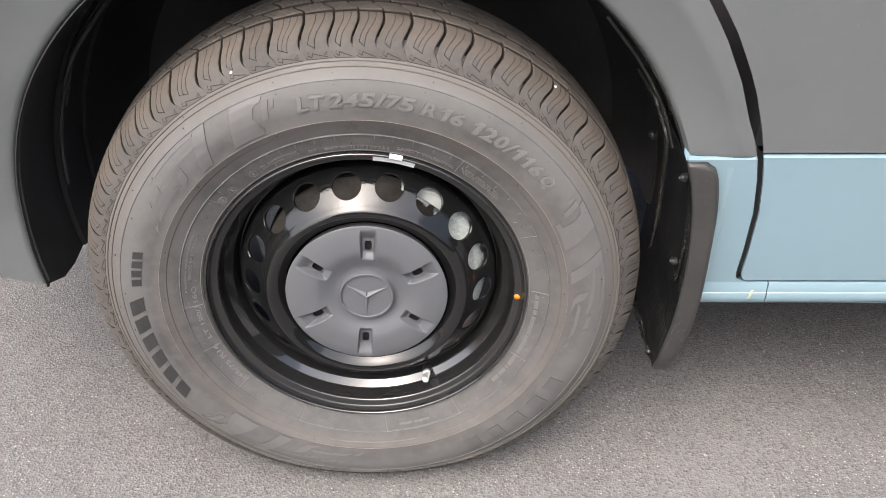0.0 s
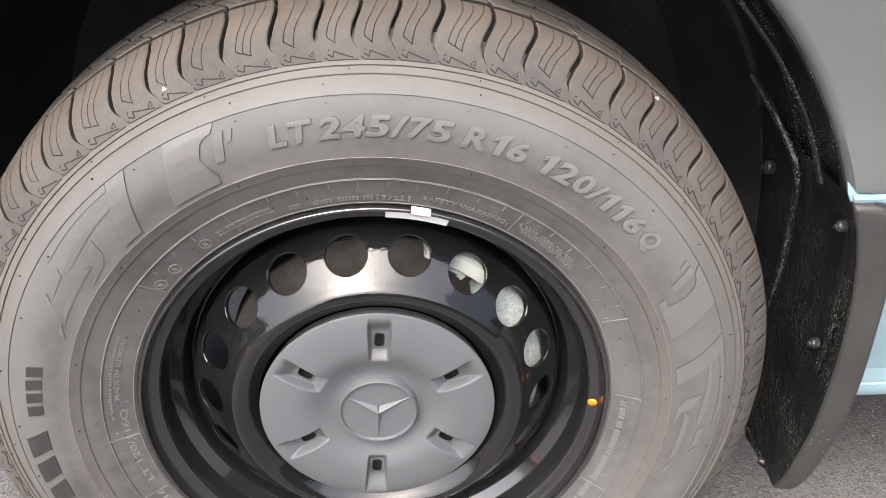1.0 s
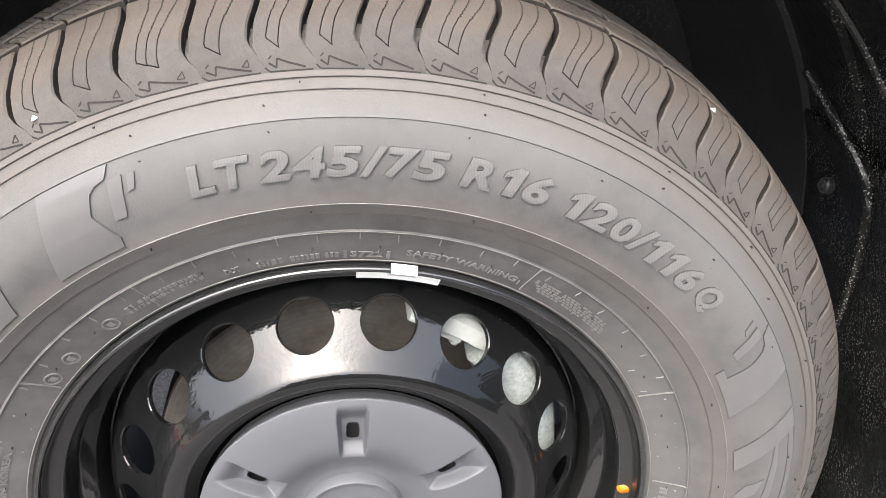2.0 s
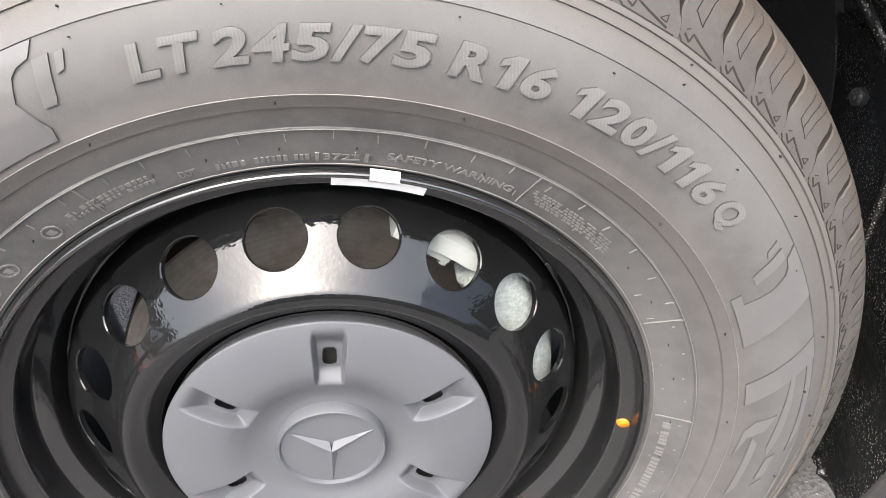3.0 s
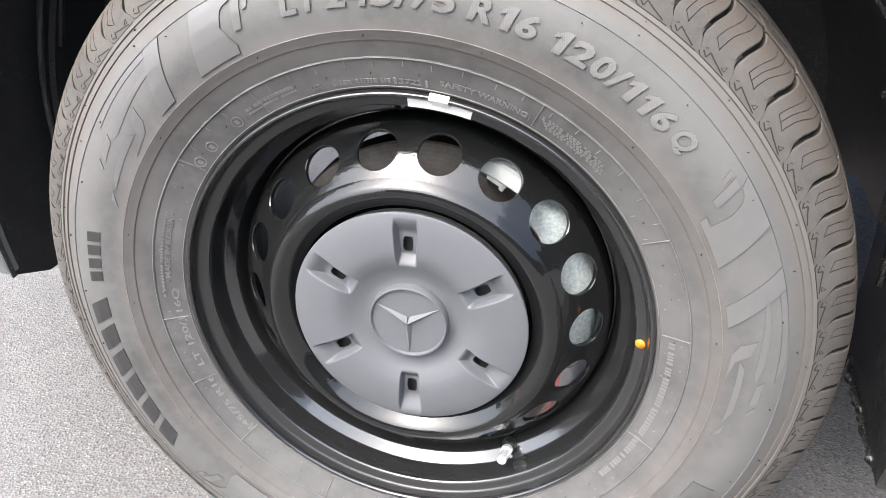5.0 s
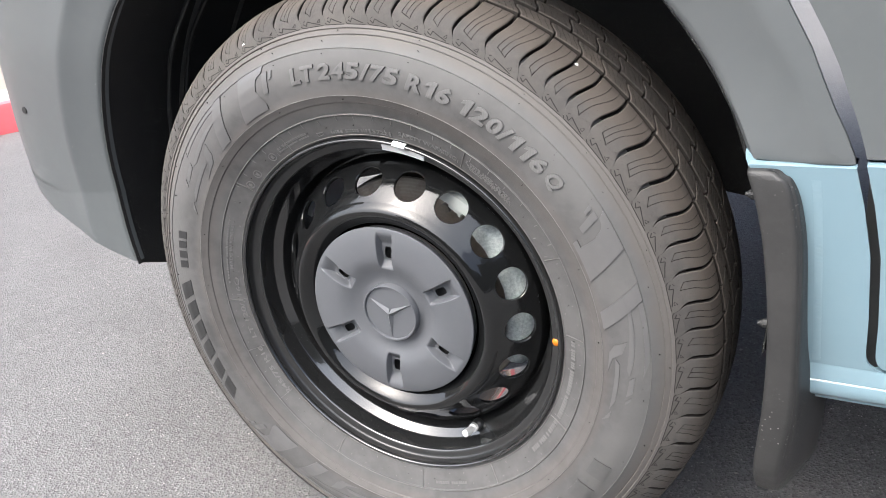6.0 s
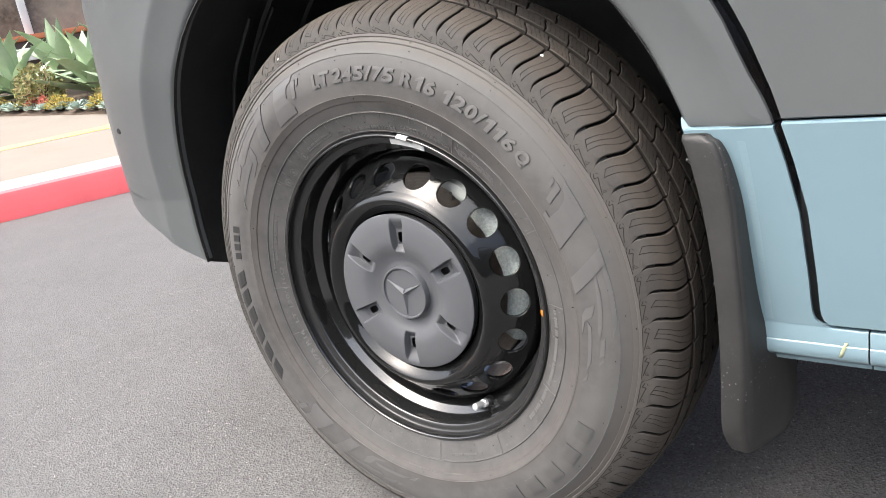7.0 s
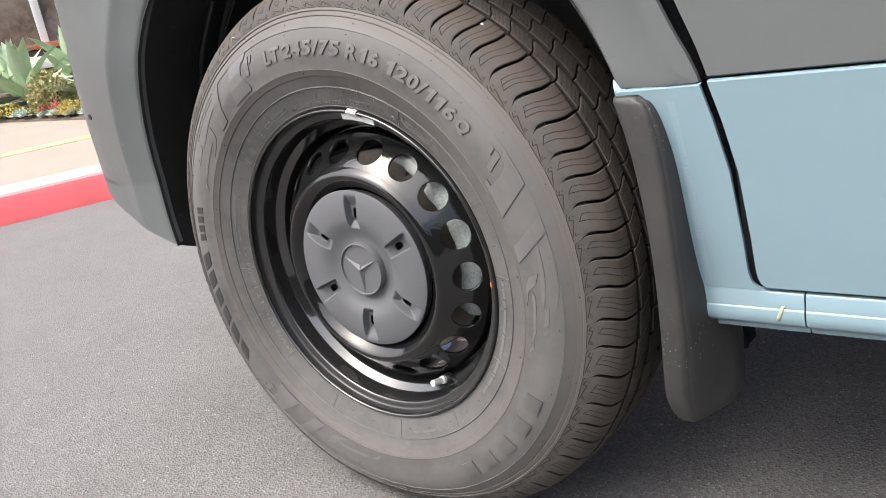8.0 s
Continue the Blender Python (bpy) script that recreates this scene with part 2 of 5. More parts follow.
def part(name, bm, mat, parent, label="", smooth=True, sharp=35):
    me = bpy.data.meshes.new(name)
    bm.to_mesh(me)
    bm.free()
    me.materials.append(mat)
    me.polygons.foreach_set("use_smooth", [smooth] * len(me.polygons))
    if smooth:
        me.set_sharp_from_angle(angle=radians(sharp))
    return piece(name, me, parent, label)


def smooth_line(points, steps=6):
    """A rounded line through the points (Catmull-Rom)."""
    p = [Vector(q) for q in points]
    p = [2 * p[0] - p[1], *p, 2 * p[-1] - p[-2]]
    out = []
    for a, b, c, d in zip(p, p[1:], p[2:], p[3:]):
        for k in range(steps):
            t = k / steps
            out.append(0.5 * (2 * b + (c - a) * t + (2 * a - 5 * b + 4 * c - d) * t * t + (3 * b - a - 3 * c + d) * t ** 3))
    return out + [p[-2]]


def lathe(profile, segments=192, closed=False):
    """Turns a line of (radius, y) round the y axis."""
    v, f, n = [], [], len(profile)
    for s in range(segments):
        a = 2 * math.pi * s / segments
        v += [(r * math.sin(a), y, r * math.cos(a)) for r, y in profile]
    for s in range(segments):
        e = (s + 1) % segments
        for k in range(n if closed else n - 1):
            j = (k + 1) % n
            f.append((s * n + k, e * n + k, e * n + j, s * n + j))
    return v, f


def sheet(rows, thick, way=(0, 1, 0)):
    """A panel from a grid of points, with a back face set off by thick along way, and closed edges."""
    h, w = len(rows), len(rows[0])
    front = [Vector(p) for row in rows for p in row]
    back = [p + Vector(way) * thick for p in front]
    n, f = h * w, []
    for i in range(h - 1):
        for j in range(w - 1):
            a, b, c, d = i * w + j, i * w + j + 1, (i + 1) * w + j + 1, (i + 1) * w + j
            f += [(a, b, c, d), (n + d, n + c, n + b, n + a)]
    edge = [*range(w), *(i * w + w - 1 for i in range(1, h)), *((h - 1) * w + j for j in range(w - 2, -1, -1)), *(i * w for i in range(h - 2, 0, -1))]
    for a, b in zip(edge, edge[1:] + edge[:1]):
        f.append((a, n + a, n + b, b))
    return front + back, f


def box(bm, size, m=None, bevel=0.0, segments=2):
    made = bmesh.ops.create_cube(bm, size=1.0, matrix=(m or Matrix()) @ Matrix.Diagonal((*size, 1)))["verts"]
    if bevel:
        edges = list({e for v in made for e in v.link_edges})
        bmesh.ops.bevel(bm, geom=edges, offset=bevel, segments=segments, affect="EDGES", profile=0.5)


def tube(points, radius, sides=10, taper=None):
    """A closed round bar along the points."""
    v, f, p = [], [], [Vector(q) for q in points]
    for i, c in enumerate(p):
        t = (p[min(i + 1, len(p) - 1)] - p[max(i - 1, 0)]).normalized()
        u = t.cross(Vector((0.31, 0.2, 0.93))).normalized()
        w = t.cross(u)
        r = radius * (taper[i] if taper else 1)
        v += [c + (u * math.cos(2 * math.pi * k / sides) + w * math.sin(2 * math.pi * k / sides)) * r for k in range(sides)]
    for i in range(len(p) - 1):
        for k in range(sides):
            e = (k + 1) % sides
            f.append((i * sides + k, i * sides + e, (i + 1) * sides + e, (i + 1) * sides + k))
    f += [tuple(range(sides)), tuple((len(p) - 1) * sides + k for k in range(sides - 1, -1, -1))]
    return v, f


def join(*bits):
    v, f = [], []
    for bv, bf in bits:
        o = len(v)
        v += list(bv)
        f += [tuple(i + o for i in q) for q in bf]
    return v, f


# ---- ground ----
def ground():
    span = [-300, -60, -12, -4, -1.5, 0, 1.5, 4, 12, 60, 300]
    v = [(x, y, 0.0) for x in span for y in span]
    n = len(span)
    f = [(i * n + j, (i + 1) * n + j, (i + 1) * n + j + 1, i * n + j + 1) for i in range(n - 1) for j in range(n - 1)]
    sheet_of_asphalt = piece("ground", mesh("ground", v, f, ASPHALT, False))
    tagged(sheet_of_asphalt, "worn grey speckled asphalt of a parking place", "ground", kind="structure")

    # a hairline crack beside the wheel
    rng = random.Random(14)
    v, f, n = [], [], 60
    for k in range(n + 1):
        t = k / n
        x, y = -0.80 + 0.62 * t, -0.058 + 0.06 * t + 0.008 * math.sin(t * 9) + rng.uniform(-0.002, 0.002)
        w = (0.0011 + rng.uniform(-0.0005, 0.0006)) * (0.3 + 0.7 * math.sin(math.pi * t))
        v += [(x, y - w, 0.0009), (x, y + w, 0.0009)]
    f = [(2 * k, 2 * k + 2, 2 * k + 3, 2 * k + 1) for k in range(n)]
    piece("crack", mesh("crack", v, f, CRACK, False), sheet_of_asphalt, "thin dark crack in the asphalt")
    # loose grit
    v, f = [], []
    for k in range(3200):
        x, y, s = rng.uniform(-1.6, 1.5), rng.uniform(-0.75, 0.7), rng.uniform(0.0007, 0.0021) * (1.9 if rng.random() < 0.10 else 1)
        o = len(v)
        for a, h in ((0, 0.4), (1.6, 0.5), (3.1, 0.35), (4.6, 0.5)):
            r = s * rng.uniform(0.7, 1.3)
            v.append((x + r * math.cos(a + k), y + r * math.sin(a + k), s * h))
        v += [(x, y, s * 1.1), (x, y, -0.0005)]
        f += [(o, o + 1, o + 4), (o + 1, o + 2, o + 4), (o + 2, o + 3, o + 4), (o + 3, o, o + 4), (o + 1, o, o + 5), (o + 2, o + 1, o + 5), (o + 3, o + 2, o + 5), (o, o + 3, o + 5)]
    grit = piece("grit", mesh("grit", v, f, GRIT, False), sheet_of_asphalt, "loose pale and dark grit")
    tagged(grit, kind="stuff")


ground()
# added wall out of view: closes the place and darkens reflections in the rim
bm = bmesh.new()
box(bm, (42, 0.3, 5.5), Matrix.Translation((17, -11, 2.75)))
tagged(part("wall_south", bm, HIDDEN_WALL, None, "", False), "plain dark wall added out of view for the reflections", "wall", kind="structure")
KERB_AT, KERB_WAY, KERB_OUT = Vector((-3.70, 1.17, 0)), Vector((0.423, 0.906, 0)), Vector((-0.906, 0.423, 0))


def strip(name, line, mat, label, category, start=-9.0, end=9.0, pieces=18, parent=None):
    """A long body with a cross section of (distance beyond the kerb face, height)."""
    v, f, n = [], [], len(line)
    for s in range(pieces + 1):
        along = KERB_AT + KERB_WAY * (start + (end - start) * s / pieces)
        v += [along + KERB_OUT * d + Vector((0, 0, z)) for d, z in line]
    for s in range(pieces):
        for k in range(n):
            j = (k + 1) % n
            f.append((s * n + k, (s + 1) * n + k, (s + 1) * n + j, s * n + j))
    f += [tuple(range(n)), tuple(pieces * n + k for k in range(n - 1, -1, -1))]
    ob = piece(name, mesh(name, v, f, mat, True, 40), parent, label)
    if not parent:
        tagged(ob, label, category, kind="structure")
    return ob


kerb = strip("kerb", [(0.012, -0.05), (0.012, 0.13), (0.02, 0.148), (0.04, 0.156), (0.475, 0.160), (0.475, -0.05)], KERB, "pale concrete kerb with a red painted face", "kerb")
strip("kerb_paint", [(0.0, -0.02), (0.004, 0.130), (0.010, 0.148), (0.030, 0.159), (0.030, 0.13), (0.016, 0.12), (0.016, -0.02)], RED, "bright red paint", "", parent=kerb)
strip("pavement", [(0.483, -0.05), (0.483, 0.160), (9.0, 0.843), (9.0, -0.05)], CONCRETE, "sandy concrete pavement beside the red kerb", "pavement")
strip("yellow_line", [(1.54, 0.20), (1.54, 0.2485), (1.69, 0.2605), (1.69, 0.20)], LINE_PAINT, "faded yellow painted line on the pavement", "line")


def beyond(out, along, z=0.0):
    """A place out from the kerb and along it, z over the sloping pavement."""
    return KERB_AT + KERB_OUT * out + KERB_WAY * along + Vector((0, 0, z + 0.16 + 0.0802 * (out - 0.483)))


def bed_edge(along):
    """How far out the slanting front of the planting bed lies."""
    return 3.02 - 1.456 * along


def planting_bed():
    line = [(bed_edge(a), a) for a in (-2.9, -2.0, -1.0, -0.5, 0.0, 0.4, 0.72)] + [(1.95, 2.0), (1.95, 8.9)]
    rows = [[beyond(out + (7.45 - out) * k / 12, along, 0.012 + (0.03 if k else 0.0)) for k in range(13)] for out, along in line]
    bed = piece("planting_bed", mesh("planting_bed", *sheet(rows, 0.25, (0, 0, -1)), SOIL, True, 40))
    tagged(bed, "dark planting soil behind the pavement", "soil", kind="structure")


planting_bed()

# ---- van ----
van = new("van")
tagged(van, "pale blue delivery van with matte grey lower cladding, standing on asphalt", "van")
HUB = pose(-0.0077, 0, 0.375, 0, 0, 1.75)  # steered a little
MID = -0.042  # the tyre's middle plane

# steel wheel
LIP = [(0.2165, -0.120), (0.2212, -0.131), (0.2222, -0.139), (0.2210, -0.1432), (0.2190, -0.1446), (0.2172, -0.1430), (0.2160, -0.1385), (0.2151, -0.1345), (0.2138, -0.1322), (0.2115, -0.1311),
       (0.2080, -0.1302), (0.2060, -0.1293), (0.2046, -0.1275), (0.2036, -0.1240), (0.2026, -0.1180), (0.2016, -0.1125), (0.2006, -0.1080), (0.1985, -0.1055), (0.1955, -0.1025), (0.1925, -0.0996), (0.1908, -0.0978),
       (0.1897, -0.0950), (0.1880, -0.0885), (0.1850, -0.0780), (0.1830, -0.0660), (0.1828, 0.030), (0.190, 0.045), (0.205, 0.055), (0.222, 0.057)]
wheel = piece("wheel", mesh("wheel", *lathe([tuple(p) for p in smooth_line(LIP, 4)], 224), (RIM_BLACK, RIM_SATIN), True, 50), van, "gloss black steel wheel rim", HUB)

wheel.data.polygons.foreach_set("material_index", [1 if 0.2055 < math.hypot(p.center.x, p.center.z) < 0.2162 else 0 for p in wheel.data.polygons])

HOLES, CONE_OUT, CONE_IN, HOLE_R, FIRST = 18, (0.1800, -0.0965), (0.1425, -0.1340), 0.0191, 13.4


def wheel_disc():
    """The pressed disc: a cone with a ring of round holes, between a rolled outer edge and a raised inner ring."""
    mid_r = (CONE_OUT[0] + CONE_IN[0]) / 2
    half = math.hypot(CONE_OUT[0] - CONE_IN[0], CONE_OUT[1] - CONE_IN[1]) / 2
    step = 2 * math.pi / HOLES
    v, f = [], []

    def cone(w, a, deep=0.0):
        k = (w / half + 1) / 2
        bow = 0.0004 * (1 - (w / half) ** 2)
        r = CONE_IN[0] + (CONE_OUT[0] - CONE_IN[0]) * k + (bow - deep) * 0.71
        y = CONE_IN[1] + (CONE_OUT[1] - CONE_IN[1]) * k - (bow - deep) * 0.71
        return r * math.sin(a), y, r * math.cos(a)

    sides = 40
    for h in range(HOLES):
        a0 = radians(FIRST) + h * step
        rings = []
        for size, deep in ((1.0, 0.0040), (1.0, 0.0007), (1.035, 0.0), (None, 0.0)):
            ring = []
            for k in range(sides):
                t = 2 * math.pi * k / sides
                c, s = math.cos(t), math.sin(t)
                if size:
                    u, w = HOLE_R * size * c / mid_r, HOLE_R * size * s
                else:
                    m = max(abs(c), abs(s))
                    u, w = step / 2 * c / m, half * s / m
                ring.append(len(v))
                v.append(cone(w, a0 + u, deep))
            rings.append(ring)
        for one, two in zip(rings, rings[1:]):
            for k in range(sides):
                f.append((one[k], one[(k + 1) % sides], two[(k + 1) % sides], two[k]))
    outer = [(0.1828, -0.055), (0.1826, -0.074), (0.1820, -0.0890), CONE_OUT]
    inner = [CONE_IN, (0.1398, -0.1369), (0.1362, -0.1402), (0.1318, -0.1419), (0.1280, -0.1408), (0.1240, -0.1376), (0.1200, -0.1336), (0.1168, -0.1306), (0.1148, -0.1288), (0.1134, -0.1262), (0.1124, -0.1180), (0.05, -0.10)]
    bits = join((v, f), lathe([tuple(p) for p in smooth_line(outer, 4)], 240))
    me = mesh("disc", *bits, GLOSS_BLACK, True, 40)
    bm = bmesh.new()
    bm.from_mesh(me)
    bmesh.ops.remove_doubles(bm, verts=bm.verts, dist=0.0002)
    bmesh.ops.recalc_face_normals(bm, faces=bm.faces)
    bm.to_mesh(me)
    bm.free()
    piece("disc", me, wheel, "gloss black pressed steel disc with round holes")
    piece("centre_ring", mesh("centre_ring", *lathe([tuple(p) for p in smooth_line(inner, 4)], 200), GLOSS_BLACK, True, 50), wheel, "gloss black raised ring round the cap")


wheel_disc()


def hub_cap():
    line = smooth_line([(0.1060, -0.1225), (0.1096, -0.1325), (0.1114, -0.1353), (0.1118, -0.1367), (0.1100, -0.1381), (0.098, -0.1408), (0.082, -0.1422), (0.071, -0.1416), (0.062, -0.1388), (0.053, -0.1346),
                        (0.0455, -0.1320), (0.041, -0.1314), (0.0372, -0.1316)], 7)
    fine = []
    for a, b in zip(line, line[1:]):
        n = max(1, math.ceil((a - b).length / (0.0007 if 0.056 < a.x < 0.1108 else 0.0016)))
        fine += [a.lerp(b, k / n) for k in range(n)]
    fine.append(line[-1])
    turns = [60 * k + d for k in range(6) for d in [*np.arange(-10, 10, 0.32), *np.arange(10, 50, 2.0)]]
    segs, v, f = len(turns), [], []

    def edge(x, a, b):
        t = min(1, max(0, (x - a) / (b - a)))
        return t * t * (3 - 2 * t)

    holes = set()
    for s, turned in enumerate(turns):
        a = radians(turned + 4.4)
        near = radians((turned + 30) % 60 - 30)
        for k, (r, y) in enumerate(fine):
            p, q = r * math.cos(near), abs(r * math.sin(near))
            wide = 0.0097 + 0.0022 * edge(p, 0.058, 0.108)
            dent = 0.0108 * edge(p, 0.0575, 0.0695) * (1 - edge(p, 0.0875, 0.1085)) * (1 - edge(q, wide - 0.0030, wide))
            if y > -0.1375 and r > 0.09:
                dent = 0
            if ((p - 0.0785) / 0.0076) ** 4 + (q / 0.0049) ** 4 < 1 and y < -0.13:
                holes.add(s * len(fine) + k)
            v.append((r * math.sin(a), y + dent, r * math.cos(a)))
    n = len(fine)
    for s in range(segs):
        e = (s + 1) % segs
        for k in range(n - 1):
            q = (s * n + k, e * n + k, e * n + k + 1, s * n + k + 1)
            if sum(i in holes for i in q) < 4:
                f.append(q)
    cap = piece("hub_cap", mesh("hub_cap", v, f, CAP_GREY, True, 60), wheel, "matte grey plastic hub cap with six scooped slots")
    piece("cap_back", mesh("cap_back", *lathe([(0.109, -0.123), (0.004, -0.123)], 48), DARK), wheel)
    return cap


hub_cap()


def emblem():
    """A plain three-armed relief in a ring."""
    ring = [(0.0376, -0.1305), (0.0375, -0.1400), (0.0366, -0.1412), (0.0354, -0.1410), (0.0347, -0.1396), (0.0344, -0.1384), (0.020, -0.1382), (0.0, -0.1382)]
    piece("emblem_ring", mesh("emblem_ring", *lathe(ring, 96), CAP_GREY, True, 40), wheel, "round grey emblem with a thin raised rim")
    v, f = [], []
    for k in range(3):
        a = 2 * math.pi * k / 3 + math.pi + radians(3.8)
        c, s = math.cos(a), math.sin(a)
        o = len(v)
        for r, w, y in ((0.0342, 0, -0.1390), (0.0040, 0.0040, -0.1381), (0.0, 0.0, -0.1432), (0.0040, -0.0040, -0.1381)):
            v.append((r * s + w * c, y, r * c - w * s))
        f += [(o, o + 2, o + 1), (o, o + 3, o + 2)]
    piece("emblem_relief", mesh("emblem_relief", v, f, CAP_SILVER, False), wheel, "three-armed silvery grey relief")


emblem()

# tyre
SIDE = [(0.2150, -0.124), (0.2195, -0.1320), (0.2228, -0.1395), (0.2255, -0.1412), (0.2300, -0.1425), (0.2400, -0.1470), (0.2492, -0.1508), (0.2498, -0.1519), (0.2509, -0.1522), (0.2517, -0.1516),
        (0.2600, -0.1555), (0.2655, -0.1580), (0.2662, -0.1594), (0.2715, -0.1618), (0.2730, -0.1629), (0.2748, -0.1634), (0.2765, -0.1633), (0.2860, -0.1654), (0.2960, -0.1668), (0.3080, -0.1664),
        (0.3180, -0.1640), (0.3240, -0.1616), (0.3246, -0.1623), (0.3256, -0.1614), (0.3310, -0.1580), (0.3368, -0.1538), (0.3374, -0.1549), (0.3388, -0.1543), (0.3425, -0.1516), (0.3434, -0.1527),
        (0.3452, -0.1520), (0.3490, -0.1490), (0.3545, -0.1430), (0.3640, -0.1300), (0.3715, -0.1150), (0.3760, -0.090), (0.3788, -0.060), (0.379, MID)]
tyre_line = SIDE + [(r, 2 * MID - y) for r, y in SIDE[-2::-1]]
SR, SY = [p[0] for p in SIDE[2:34]], [p[1] for p in SIDE[2:34]]


def on_side(r, deg, out=0.0):
    """A point of the outer sidewall, at deg clockwise from the top, raised by out."""
    a = radians(deg)
    y = float(np.interp(r, SR, SY))
    slope = (float(np.interp(r + 0.004, SR, SY)) - float(np.interp(r - 0.004, SR, SY))) / 0.008
    n = Vector((slope, -1.0)).normalized()
    r, y = r + n.x * out, y + n.y * out
    return Vector((r * math.sin(a), y, r * math.cos(a)))


def settle(verts):
    """Presses the lowest part of the tyre onto the ground and bulges it a little."""
    out = []
    for x, y, z in verts:
        if z < -0.30 and math.hypot(x, z) > 0.29:
            t = min(1, (-0.30 - z) / 0.0892)
            z = -0.30 - 0.0745 * t ** 1.0 if z < -0.30 else z
            y += (y - MID) * 0.05 * t * (1 - t) * 2
        out.append((x, y, z))
    return out


tv, tf = lathe(tyre_line, 240)
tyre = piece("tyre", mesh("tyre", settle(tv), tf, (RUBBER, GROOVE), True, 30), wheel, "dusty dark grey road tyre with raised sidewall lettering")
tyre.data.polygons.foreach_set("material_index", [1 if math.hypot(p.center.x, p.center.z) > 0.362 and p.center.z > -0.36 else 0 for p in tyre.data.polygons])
for r, y, w in ((0.2505, -0.1522, 0.0003), (0.2745, -0.1634, 0.0003), (0.2250, -0.1413, 0.0004)):
    ring = [(r + w * math.cos(k * math.pi / 3), y - 0.0002 + w * math.sin(k * math.pi / 3)) for k in range(6)]
    rv, rf = lathe(ring, 240, True)
    piece("mould_line", mesh("mould_line", settle(rv), rf, FLASH), wheel, "thin pale moulded ring on the sidewall")

OUTER_Y = [-0.1512, -0.1470, -0.1410, -0.1330, -0.1230, -0.1100, -0.090, -0.060, MID, -0.02, 0.010, 0.036, 0.046, 0.054, 0.060, 0.0638]
OUTER_R = [0.3462, 0.3550, 0.3640, 0.3718, 0.3780, 0.3822, 0.3855, 0.3882, 0.3890, 0.3882, 0.3850, 0.3775, 0.3725, 0.3660, 0.3590, 0.3535]


# block lengths round the tyre, in degrees: short, middle and long ones in an uneven order, from FIRST_GROOVE on
FIRST_GROOVE = -50.6
PITCHES = [5.2, 4.6, 5.3, 6.4, 5.2, 4.4, 5.3, 5.8, 5.3, 4.3, 4.4, 4.9, 6.0, 5.2, 6.0, 6.3, 5.0, 4.4, 5.2, 6.1, 6.1, 5.6, 4.4, 4.7, 5.4, 4.5, 5.1, 6.1, 5.3, 6.2, 6.4, 5.2, 4.4, 5.4, 6.1]
order = random.Random(5)
PITCHES += [order.choice((4.4, 5.2, 5.3, 6.1)) for _ in range(33)]
rest = (360.0 - sum(PITCHES[:35])) / sum(PITCHES[35:])
PITCHES[35:] = [p * rest for p in PITCHES[35:]]


def pitches():
    a, out = FIRST_GROOVE, []
    for p in PITCHES:
        out.append((a, p))
        a += p
    return out


STEPS = [0.0]
for y0, r0, y1, r1 in zip(OUTER_Y, OUTER_R, OUTER_Y[1:], OUTER_R[1:]):
    STEPS.append(STEPS[-1] + math.hypot(y1 - y0, r1 - r0))


def on_tread(y0, y1, t, deg, out=0.0):
    """A point of the running surface, t of the way from y0 to y1, at deg clockwise from the top."""
    s0, s1 = float(np.interp(y0, OUTER_Y, STEPS)), float(np.interp(y1, OUTER_Y, STEPS))
    s = s0 + (s1 - s0) * t
    y, r = float(np.interp(s, STEPS, OUTER_Y)), float(np.interp(s, STEPS, OUTER_R))
    dy = float(np.interp(s + 0.004, STEPS, OUTER_Y)) - float(np.interp(s - 0.004, STEPS, OUTER_Y))
    dr = float(np.interp(s + 0.004, STEPS, OUTER_R)) - float(np.interp(s - 0.004, STEPS, OUTER_R))
    k = math.hypot(dy, dr)
    y, r = y - dr / k * out, r + dy / k * out
    return Vector((r * math.sin(radians(deg)), y, r * math.cos(radians(deg))))


def soft_step(x, a, b):
    t = min(1.0, max(0.0, (x - a) / (b - a)))
    return t * t * (3 - 2 * t)


def shoulder_bend(t):
    """How far a shoulder groove swings round the tyre on its way from the sidewall to the first long groove, in degrees."""
    return float(np.interp(t, [0, 0.10, 0.19, 0.26, 0.40, 0.52, 0.65, 0.75, 0.88, 1.0], [0.5, 0.15, -0.45, -0.60, -0.40, 0.0, 0.36, 0.48, 0.40, 0.22]))


